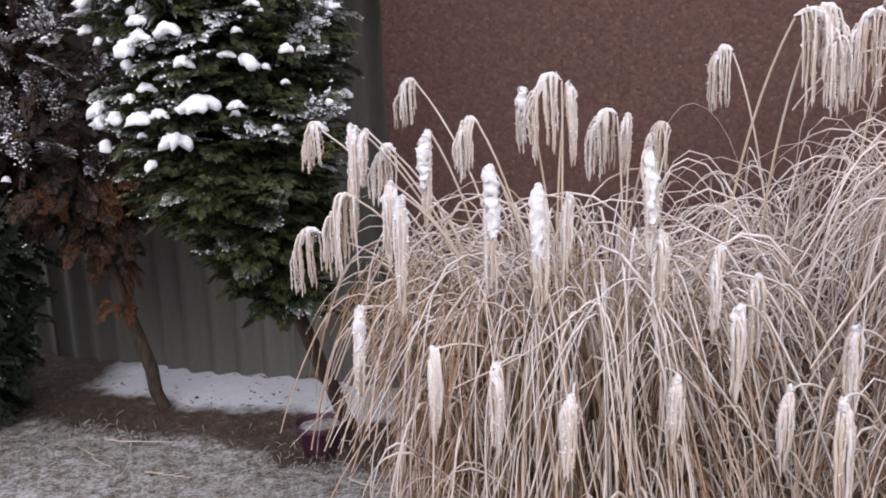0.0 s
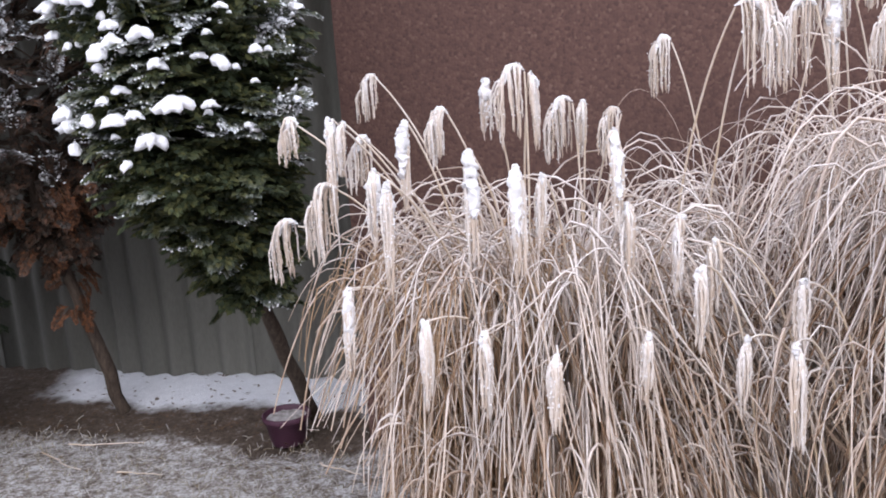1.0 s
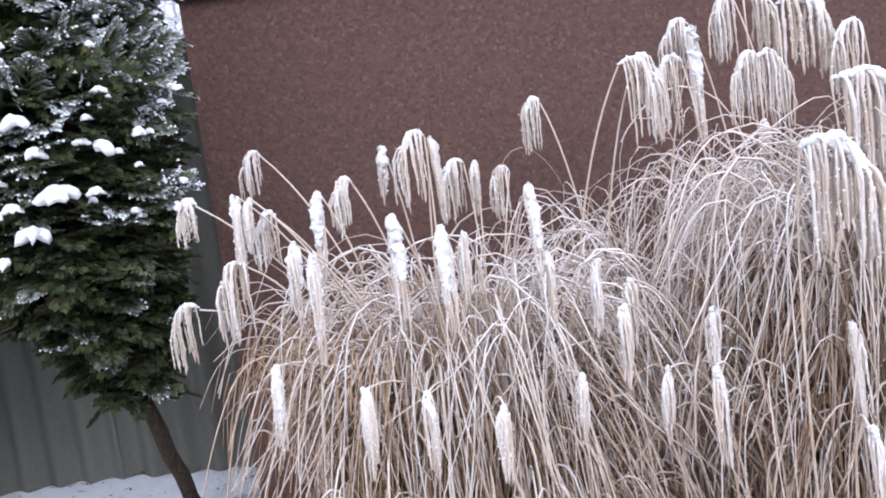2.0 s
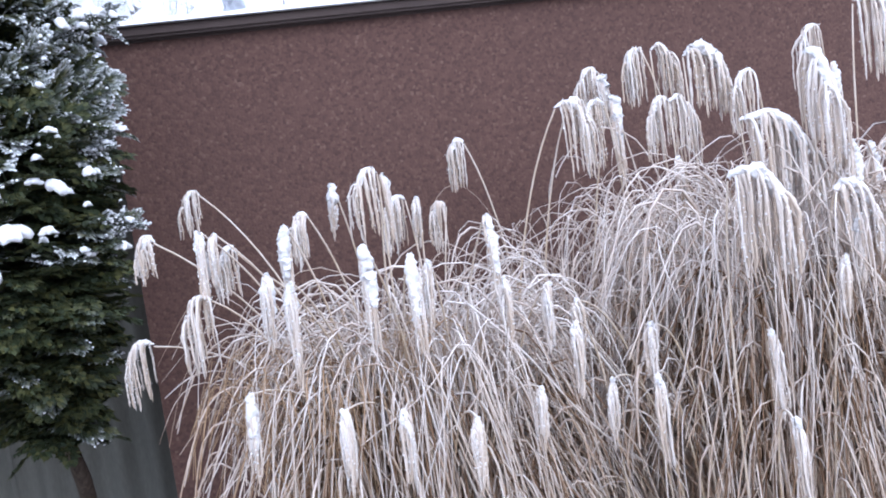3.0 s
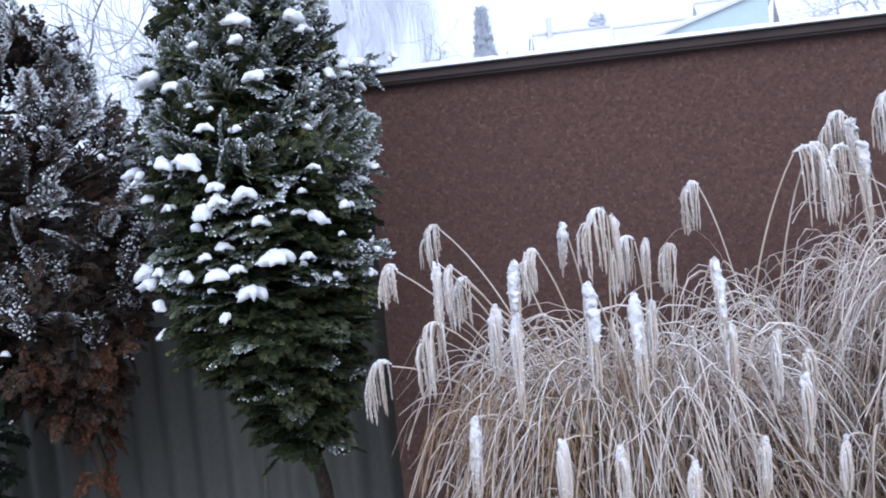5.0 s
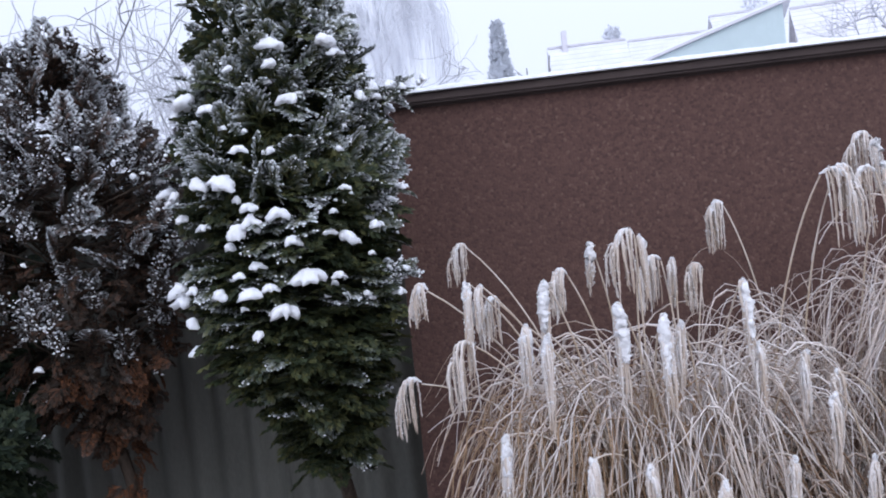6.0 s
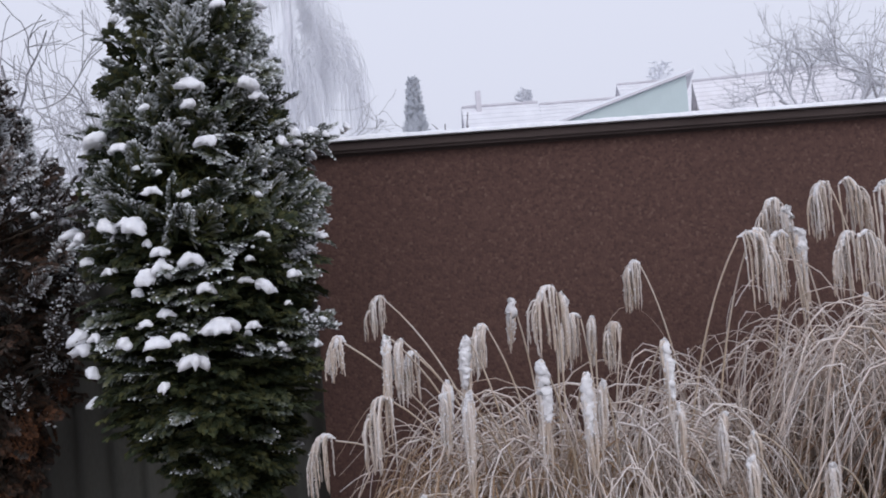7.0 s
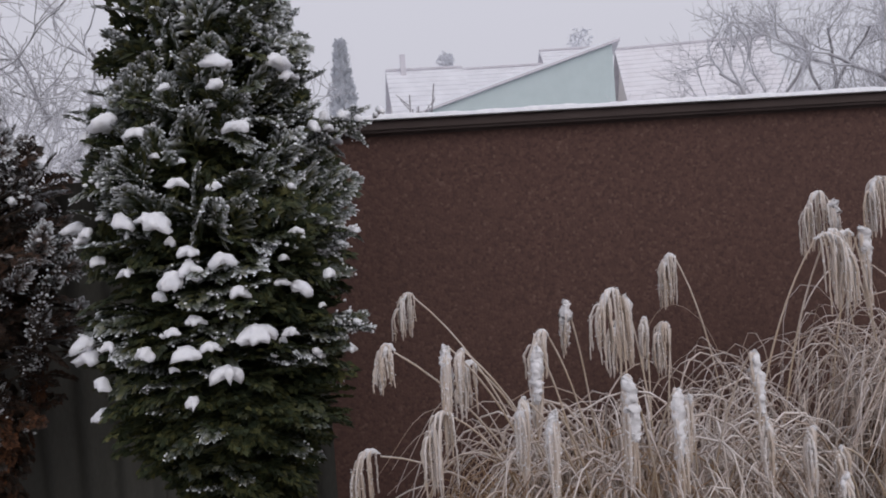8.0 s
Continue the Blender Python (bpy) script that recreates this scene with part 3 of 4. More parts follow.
def upright_twig(tree, at, high, way, seed):
    """A twig of a half-dead conifer that stands up out of its crown, feathered with short snowy sprays."""
    rng = np.random.default_rng(seed)
    org, a = np.array(tree.location), np.array(at)
    b = a + np.array([math.cos(way) * 0.35 * high, math.sin(way) * 0.35 * high, high])
    v, f, _ = bough([a - org - np.array([math.cos(way), math.sin(way), 0.4]) * 0.22, a - org, b - org], 0.006, 0.002, rng, 5)
    mesh_object("branch", v, f, BARK, tree)

    def place(i):
        t = rng.uniform(0.0, 1.0)
        az = rng.uniform(0, 6.28)
        return a + (b - a) * t - org, (math.cos(az), math.sin(az), 0), rng.uniform(0.035, 0.07) * (1.25 - 0.5 * t), rng.uniform(25, 70), rng.normal() * 50, rng.uniform(0.75, 1.15)

    foliage("branch_foliage", 22, place, BROWN, tree, "short brown sprays tipped with rime", rng)
    pts, szs = [], []
    for k in range(60):
        t = rng.uniform(0.1, 1.05)
        pts.append(a + (b - a) * t - org + rng.normal(size=3) * np.array([0.022, 0.022, 0.012]))
        szs.append(rng.uniform(0.003, 0.0075))
    v, f = lumps(np.array(pts), szs, rng, BALL1, 0.8)
    mesh_object("snow_dust", v, f, SNOW, tree, "lumps of snow on a twig")["kind"] = "stuff"


for k in range(84):
    a, z = wrng.uniform(-2.7, 0.7), 1.15 + 1.45 * wrng.random() ** 0.8
    r = np.interp(z, *np.array(WITHERED_PROFILE).T) * wrng.uniform(0.55, 1.0)
    upright_twig(withered, withered_axis(z) + np.array([math.cos(a) * r, math.sin(a) * r, 0.0]), wrng.uniform(0.09, 0.2), a + wrng.normal() * 0.4, 300 + k)


def dead_fans():
    """Rust-coloured dead sprays that hang from the lower boughs."""
    org = np.array(withered.location)

    def place(i):
        a, z = wrng.uniform(-2.9, 0.9), wrng.uniform(0.62, 1.45)
        lump = noise.noise(Vector((math.cos(a) * 2.5, math.sin(a) * 2.5, z * 3.0)))
        r = np.interp(z, *np.array(WITHERED_PROFILE).T) * (0.8 + 0.5 * lump)
        return withered_axis(z) + np.array([math.cos(a) * r, math.sin(a) * r, 0.0]) - org, (math.cos(a), math.sin(a), 0), wrng.uniform(0.07, 0.15), -50 + wrng.normal() * 22, wrng.normal() * 40, wrng.uniform(0.2, 0.8)

    foliage("dead_foliage", 34, place, DEADLEAF, withered, "hanging rust-orange dead sprays", wrng)


dead_fans()
for k in range(26):
    a, z = wrng.uniform(-2.4, 0.9), 1.3 + 1.3 * wrng.random() ** 0.7
    r = np.interp(z, *np.array(WITHERED_PROFILE).T) * 0.95
    snow_clump(withered, withered_axis(z) + np.array([math.cos(a) * r, math.sin(a) * r, 0.0]), wrng.uniform(0.012, 0.03), wrng)

HEDGE_PROFILE = [(0.12, 0.35), (0.6, 0.55), (1.2, 0.6), (1.8, 0.55), (2.3, 0.4), (2.8, 0.1)]
hedge, hedge_axis, hrng = conifer("hedge_conifer", "dark green bushy conifer with patches of snow", (-3.75, 3.45, 0.0), (-3.75, 3.35), HEDGE_PROFILE, 2000, DEEP, 31, (0.14, 0.24), 0.8, 0.06, 0.6)
for k in range(16):
    a, z = hrng.uniform(-2.4, 0.6), hrng.uniform(1.2, 2.5)
    r = np.interp(z, *np.array(HEDGE_PROFILE).T) * 0.97
    snow_clump(hedge, hedge_axis(z) + np.array([math.cos(a) * r, math.sin(a) * r, 0.0]), hrng.uniform(0.03, 0.05), hrng)


# ---- plant pot ----
def build_pot():
    g = empty("plant_pot", (-1.655, 3.5, 0.0), "small dark purple plastic pot filled with frosted soil", "pot")
    prof = [(0.0, 0.0), (0.075, 0.0), (0.081, 0.006), (0.1, 0.112), (0.106, 0.114), (0.112, 0.121), (0.113, 0.142), (0.108, 0.147), (0.102, 0.142), (0.1, 0.12), (0.097, 0.1)]
    n = 40
    a = np.arange(n) * 2 * np.pi / n
    v = np.array([[(r * math.cos(t), r * math.sin(t), z) for t in a] for r, z in prof]).reshape(-1, 3)
    idx = np.arange(len(prof) * n).reshape(-1, n)
    nx = np.roll(idx, -1, axis=1)
    f = np.stack([idx[:-1], nx[:-1], nx[1:], idx[1:]], -1).reshape(-1, 4)
    mesh_object("pot_body", v, f, POT, g)
    bm = bmesh.new()
    bmesh.ops.create_circle(bm, cap_ends=True, segments=32, radius=0.098)
    bmesh.ops.subdivide_edges(bm, edges=bm.edges[:], cuts=2)
    for q in bm.verts:
        q.co.z = 0.122 + 0.01 * noise.noise(q.co * 30)
    part("soil", bm, SOIL, g, "frosted grey soil", True)


build_pot()


# ---- ornamental grass ----
def arcs(n, foot, spread, rise, lean, arch, end, hang, rng, steps=24, loose=0.22, reach=0.8):
    """Blades that rise from a tussock, arch over outwards and hang: rise, arch and hang are lengths."""
    az = rng.uniform(0, 2 * np.pi, n)
    r = spread * np.sqrt(rng.random(n))
    a0 = az + rng.normal(0, 0.5, n)
    p = np.stack([foot[0] + r * np.cos(a0), foot[1] + r * np.sin(a0), np.zeros(n)], -1)
    up, over, down = rng.uniform(*rise, n), rng.uniform(*arch, n), rng.uniform(*hang, n)
    th0, th1 = np.radians(rng.uniform(*lean, n)), np.radians(rng.uniform(*end, n))
    # the farther a blade leans out, the shorter it hangs
    L = up + over + down * np.clip(1.3 - 1.15 * th0, 0.25, 1)
    turn, wave, ph = rng.normal(0, loose, n), rng.normal(0, 0.11, n), rng.uniform(0, 6.28, n)
    # a few blades are snapped and fold sharply
    snapped = rng.random(n) < 0.14
    over_eff = np.where(snapped, 0.05, over)
    out = [p]
    for k in range(1, steps):
        s = (k - 0.5) / (steps - 1) * L
        g = np.clip((s - up) / over_eff, 0, 1)
        g = g * g * (3 - 2 * g)
        th = th0 * (0.55 + 0.45 * np.minimum(1, s / up)) + (th1 - th0) * g + wave * np.sin(s * 7 + ph)
        a = az + turn * s + wave * np.cos(s * 6 + ph)
        d = np.stack([np.sin(th) * np.cos(a), np.sin(th) * np.sin(a), np.cos(th)], -1)
        p = p + d * (L / (steps - 1))[:, None]
        p[:, 2] = np.maximum(p[:, 2], 0.012 + 0.03 * rng.random(n))
        out.append(p)
    c = np.stack(out, 1)
    # a tussock keeps together: the farther out, the more steeply the blades hang
    d = c[:, :, :2] - np.array(foot)
    r = np.linalg.norm(d, axis=2, keepdims=True) + 1e-6
    hold = rng.uniform(0.85, 1.15, (n, 1, 1)) * reach
    c[:, :, :2] = np.array(foot) + d / r * hold * np.tanh(r / hold) * np.array([1.0, 0.72])
    # far out on the open flank no blade hangs down to the ground
    return c[~((c[:, -1, 0] < foot[0] - 0.58) & (c[:, -1, 2] < 0.55))]


def plume(parent, org, tip, foot, kind, way, ln, rng, root=None):
    """A culm that bends over at tip and lets its frosted plume hang towards way (degrees), ln metres long.
    kind 0: a closed plume cased in snow; 1: an open comb of strands; 2: a heavy laden comb; 3: a closed frosted bundle."""
    tip, foot, ln = np.array(tip), np.array(foot), ln * 1.16
    out = tip[:2] - foot[:2]
    out = out / (np.linalg.norm(out) + 1e-6)
    ang = radians(way)
    o, w = np.array([math.cos(ang), math.sin(ang), 0]), np.array([-math.sin(ang), math.cos(ang), 0])
    away = np.linalg.norm(tip[:2] - foot[:2])
    away = 0.82 * away if away > 1.1 else 0.7 * away if foot[0] > 0.5 else 0.12
    start = np.array([foot[0] + out[0] * away + rng.normal() * 0.06, foot[1] + out[1] * away + rng.normal() * 0.06, 0.0])
    if root:
        start = np.array([*root, 0.0])
    mid = np.array([start[0] * 0.7 + tip[0] * 0.3, start[1] * 0.7 + tip[1] * 0.3, tip[2] * (0.76 + 0.6 * max(0.0, 1.5 - tip[2]))]) - o * 0.05
    t = np.linspace(0, 1, 18)[:, None]
    c = (1 - t) ** 2 * start + 2 * t * (1 - t) * mid + t * t * tip
    v, f, al = tubes(c[None] - org, np.linspace(0.0045, 0.0028, 18)[None], 5, rng)
    mesh_object("culm", v, f, CULM, parent, "", True, ("along", al * 0.55))
    comb = kind in (1, 2)
    reach = {0: 0.02, 1: 0.34 * ln, 2: 0.52 * ln, 3: 0.022}[kind] * rng.uniform(0.85, 1.15)
    hump = {0: 0.002, 1: 0.02, 2: 0.026, 3: 0.003}[kind]
    fall = {0: 0.45 * ln, 1: 0.3 * ln, 2: 0.4 * ln, 3: 0.4 * ln}[kind]

    def spine(s):
        s = np.asarray(s, dtype=float)[..., None]
        return tip + o * reach * np.sin(np.minimum(s, 1) * np.pi / 2) + np.array([0, 0, 1.0]) * (hump * np.sin(np.minimum(s * 1.5, 1) * np.pi) - fall * s ** 2)

    n = {0: 22, 1: 24, 2: 30, 3: 18}[kind] + int(rng.integers(0, 5))
    m = 20
    s = np.linspace(0, 1, m)
    curves, radii = [], []
    for k in range(n):
        q = (k + rng.random()) / n
        s0 = 0.06 + 0.92 * q if comb else 0.65 * q
        root = spine(s0)
        side = rng.uniform(-1, 1) * {0: 0.021, 1: 0.025, 2: 0.04, 3: 0.018}[kind]
        fore = rng.uniform(-0.25, 1.0) * {0: 0.008, 1: 0.03, 2: 0.036, 3: 0.01}[kind]
        long = (ln - fall * s0 ** 2) * rng.uniform(0.62, 1.05)
        bow = np.sin(np.minimum(1, s * 2.6) * np.pi / 2)
        p = root[None] + (w * side + o * fore)[None] * bow[:, None]
        p[:, 2] += (0.012 if comb else 0.0) * np.sin(np.minimum(1, s * 4) * np.pi) - long * np.maximum(0, s - 0.05) ** 1.2
        if not comb:
            p[:, :2] -= (p[:, :2] - (tip + o * reach)[None, :2]) * (0.5 * s ** 3)[:, None]
        p += np.cumsum(rng.normal(size=p.shape) * np.array([0.0009, 0.0009, 0.0005]), axis=0)
        curves.append(p)
        rad = {0: 0.0044, 1: 0.0037, 2: 0.0058, 3: 0.0046}[kind] * rng.uniform(0.8, 1.2) * (1 - 0.35 * s) * rng.uniform(0.72, 1.28, m)
        rad[-1] *= 0.3
        radii.append(rad)
    v, f, al = tubes(np.array(curves) - org, np.array(radii), 5, rng)
    v = v + np.array([noise.noise_vector(Vector(q * 190)) * 0.0016 for q in v])
    pl = mesh_object("plume", v, f, PLUME, parent, "drooping feathery plume coated in hoar frost", True, ("along", 0.75 - 0.45 * al))
    # snow that cases the neck and the upper part of the plume
    m = 44
    u = np.linspace(0, 1, m)
    if comb:
        p, big = spine(u * rng.uniform(0.8, 1.05)), {1: 0.0105, 2: 0.021}[kind] * rng.uniform(0.75, 1.15)
        p[:, 2] += 0.4 * big
    else:
        core = np.mean(np.array(curves)[: n // 2 + 1], axis=0)
        far = rng.uniform(0.7, 0.92) if kind == 0 else rng.uniform(0.2, 0.35)
        p = np.stack([np.interp(u * far, s, core[:, i]) for i in range(3)], -1)
        p += np.array([0, -0.006, 0.006]) + np.cumsum(rng.normal(size=p.shape) * 0.0009, axis=0)
        big = (0.0205 if kind == 0 else 0.009) * rng.uniform(0.85, 1.1)
    shape = np.minimum(1, 0.12 + u * 2.1) ** 0.75 * np.minimum(1, (1 - u) * 1.25) ** 0.4
    lump = 1 + 0.08 * np.sin(u * 17 + rng.uniform(0, 6)) * np.sin(u * 7 + rng.uniform(0, 6))
    v, f, al = tubes(p[None] - org, (big * np.maximum(shape, 0.03) * lump)[None], 14, rng)
    v = v + np.array([noise.noise_vector(Vector(q * 45)) * 0.5 * big + noise.noise_vector(Vector(q * 110)) * 0.34 * big + noise.noise_vector(Vector(q * 260)) * 0.2 * big for q in v])
    mesh_object("snow_cap", v, f, HOAR, pl, "white crust of snow")
    # crumbs of snow and beads of rime along the strands
    count = {0: 230, 1: 170, 2: 380, 3: 190}[kind]
    pts, szs = [], []
    for k in range(count):
        e = curves[int(rng.integers(n))]
        pts.append(e[int(18 * rng.random() ** (1.0 if kind else 0.8))] + rng.normal(size=3) * 0.003 - org)
        szs.append(rng.uniform(0.0013, 0.0029) * (1.3 if kind in (0, 2) else 1.0))
    v, f = lumps(np.array(pts), szs, rng, BALL1, 0.9)
    ob = mesh_object("snow_crumbs", v, f, HOAR, pl, "crumbs of snow clinging to the strands")
    ob["kind"] = "stuff"


def grass(label, foot, tips, blades, tall, seed, extra, crown, reach, tan=0, flank=()):
    rng = np.random.default_rng(seed)
    g = empty("ornamental_grass", (*foot, 0), label, "grass", "ornamental grasses before the wall")
    org = np.array([*foot, 0.0])
    k = tall
    sets = (
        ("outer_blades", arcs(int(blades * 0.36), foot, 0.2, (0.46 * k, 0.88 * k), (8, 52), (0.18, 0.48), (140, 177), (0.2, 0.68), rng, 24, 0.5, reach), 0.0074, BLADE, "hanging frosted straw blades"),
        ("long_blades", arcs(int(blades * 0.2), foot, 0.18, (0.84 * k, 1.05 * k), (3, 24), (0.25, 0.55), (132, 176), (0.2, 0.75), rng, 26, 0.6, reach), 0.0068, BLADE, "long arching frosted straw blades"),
        ("inner_blades", arcs(int(blades * 0.4), foot, 0.26, (0.45 * k, 0.9 * k), (2, 24), (0.12, 0.4), (120, 178), (0.1, 0.7), rng, 20, 0.3, reach * 0.85), 0.0052, DRY_SHADE, "dry brown heart blades with shade painted in"),
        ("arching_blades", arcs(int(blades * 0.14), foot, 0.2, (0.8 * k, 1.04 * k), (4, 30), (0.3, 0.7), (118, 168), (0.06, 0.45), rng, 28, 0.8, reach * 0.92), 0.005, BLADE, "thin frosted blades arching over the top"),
    )
    if tan:
        # a dense unfrosted clump of last year's leaves on one flank
        sets += (("tan_blades", arcs(tan, (foot[0] - 0.24, foot[1] - 0.1), 0.12, (0.98, 1.14), (4, 26), (0.16, 0.36), (125, 174), (0.08, 0.25), rng, 20, 0.3, 0.7), 0.0046, TAN, "dense tan blades sheltered from the frost"),)
    for fx, fy, high, count in flank:
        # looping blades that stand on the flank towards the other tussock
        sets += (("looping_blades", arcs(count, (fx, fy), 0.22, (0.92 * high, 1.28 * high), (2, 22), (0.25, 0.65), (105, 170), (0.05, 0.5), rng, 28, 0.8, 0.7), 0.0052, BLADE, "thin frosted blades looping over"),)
    for name, c, r, mat, text in sets:
        m = c.shape[1]
        rad = np.linspace(1.0, 0.32, m)[None] * r * rng.uniform(0.6, 1.3, (len(c), 1)) * rng.uniform(0.88, 1.12, (len(c), m))
        v, f, al = tubes(c - org, rad, 4, rng, 0.5)
        # less rime low down, which also paints the tussock's shade into the colour
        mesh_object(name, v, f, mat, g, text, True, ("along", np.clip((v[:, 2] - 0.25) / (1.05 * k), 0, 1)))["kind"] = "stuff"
    for x, y, z, kind, way, ln, *root in tips:
        plume(g, org, (x, y, z), foot, kind, way, ln, rng, root[0] if root else None)
    for q in range(extra):
        a, r = rng.uniform(-2.2, 0.6), rng.uniform(0.35, 0.75)
        z = crown - 0.75 * r * r - 0.12 * rng.random()
        plume(g, org, (foot[0] + r * math.cos(a), foot[1] + 0.72 * r * math.sin(a), z), foot, 3 if rng.random() < 0.6 else 1, math.degrees(a) + rng.normal() * 20, rng.uniform(0.13, 0.2), rng)
    return g


FOOT_A, FOOT_B = (-0.31, 2.42), (0.97, 2.28)
grass("frost-covered straw-coloured ornamental grass with drooping snowy plumes", FOOT_A, [
    (-0.94, 2.95, 1.64, 1, 184, 0.14), (-0.91, 2.29, 1.54, 0, 195, 0.27), (-0.87, 2.27, 1.53, 3, 200, 0.14), (-0.91, 2.27, 1.34, 1, 190, 0.2), (-0.67, 2.19, 1.53, 0, 200, 0.22), (-0.68, 1.99, 1.39, 0, 200, 0.26),
    (-0.74, 2.08, 1.41, 0, 210, 0.2), (-0.59, 2.39, 1.53, 1, 190, 0.14), (-0.49, 2.54, 1.61, 0, 195, 0.15), (-0.36, 2.39, 1.64, 1, 195, 0.19), (-0.35, 2.4, 1.63, 3, -15, 0.2), (-0.2, 2.63, 1.535, 3, 190, 0.16),
    (-0.24, 2.66, 1.53, 1, 188, 0.17), (-0.09, 2.7, 1.485, 1, 190, 0.15), (-0.12, 2.04, 1.485, 0, -30, 0.21), (-0.47, 2.02, 1.455, 0, 205, 0.28), (-0.36, 1.99, 1.415, 0, -60, 0.25), (-0.29, 2.06, 1.38, 3, 200, 0.18),
    (-0.08, 2.05, 1.295, 3, 230, 0.18), (0.05, 2.05, 1.265, 3, 200, 0.19), (-1.12, 2.48, 1.2, 1, 190, 0.17), (-0.83, 2.06, 1.095, 0, 200, 0.22), (-0.59, 1.92, 1.04, 3, 200, 0.21), (-0.44, 1.9, 1.015, 3, 250, 0.2),
    (-1.06, 2.4, 1.525, 1, 185, 0.11), (-0.26, 1.82, 0.98, 3, 220, 0.18), (-0.04, 1.95, 0.99, 3, 200, 0.17), (-0.82, 2.35, 1.46, 1, 190, 0.13)], 1700, 1.1, 5, 0, 1.5, 1.3, 170)
grass("taller frost-covered ornamental grass with heavy snowy plumes", FOOT_B, [
    (0.09, 3.07, 1.7, 1, 185, 0.17), (0.2, 2.25, 1.765, 1, -20, 0.21, (-0.02, 2.5)), (0.25, 2.27, 1.77, 1, 5, 0.14, (0.1, 2.5)), (0.6, 2.86, 1.9, 1, 190, 0.2), (0.58, 2.8, 1.88, 0, -60, 0.17), (0.47, 2.45, 1.785, 0, -50, 0.25, (0.3, 2.5)), (0.43, 2.42, 1.76, 1, 195, 0.2),
    (0.7, 2.6, 1.935, 1, -5, 0.19), (0.67, 2.6, 1.93, 1, 180, 0.17), (0.72, 2.4, 1.885, 2, -5, 0.2), (0.66, 2.42, 1.745, 1, 185, 0.19), (0.64, 2.38, 1.74, 1, -5, 0.2), (0.62, 2.33, 1.555, 3, -40, 0.13), (0.7, 2.05, 1.645, 2, -12, 0.29), (0.76, 2.08, 1.62, 2, -5, 0.26),
    (0.47, 1.74, 1.505, 2, -12, 0.25), (0.96, 2.1, 1.81, 2, -100, 0.3), (1.06, 2.1, 1.79, 0, -60, 0.3), (0.92, 2.3, 1.79, 1, 185, 0.18), (1.31, 2.5, 1.93, 1, 190, 0.22), (1.3, 2.3, 1.985, 2, -5, 0.27), (0.89, 1.9, 1.41, 2, -10, 0.2),
    (0.61, 1.85, 1.06, 3, -20, 0.24), (0.57, 1.7, 0.85, 3, -30, 0.22), (1.02, 2.0, 1.55, 0, -60, 0.24), (1.22, 2.18, 1.52, 0, -40, 0.22), (0.09, 1.97, 1.155, 3, 230, 0.2), (0.13, 2.05, 1.2, 3, 200, 0.18), (0.2, 2.03, 0.95, 3, 240, 0.19), (0.29, 1.92, 0.97, 3, -40, 0.24), (0.33, 2.0, 1.1, 3, 200, 0.17)], 1850, 1.31, 6, 8, 1.65, 1.2, 0, ((0.34, 2.66, 1.0, 130), (0.76, 2.44, 1.1, 220)))


# ---- frosted lawn ----
def build_lawn():
    rng = np.random.default_rng(8)
    n = 9000
    x, y = rng.uniform(-4.2, 1.5, n), rng.uniform(1.6, 3.75, n)
    keep = (y + 0.1 * x + 0.12 * np.sin(x * 5) < 3.2) | (rng.random(n) < 0.1)
    x, y = x[keep], y[keep]
    n = len(x)
    a, t = rng.uniform(0, 6.28, n), rng.uniform(0.2, 1.35, n)
    L = rng.uniform(0.02, 0.06, n)
    s = np.linspace(0, 1, 4)
    d = np.stack([np.cos(a) * np.sin(t), np.sin(a) * np.sin(t), np.cos(t)], -1)
    c = np.stack([x, y, np.zeros(n)], -1)[:, None] + d[:, None] * (s[None, :, None] * L[:, None, None])
    c[:, :, 2] -= (s[None] ** 2) * L[:, None] * 0.25
    v, f, al = tubes(c, np.linspace(0.0028, 0.0012, 4)[None] * rng.uniform(0.7, 1.2, (n, 1)), 3, rng)
    ob = mesh_object("lawn_grass", v, f, LAWN, None, "", True, ("along", al))
    tagged(ob, "short dry lawn grass dusted with frost", "grass", kind="stuff")


build_lawn()


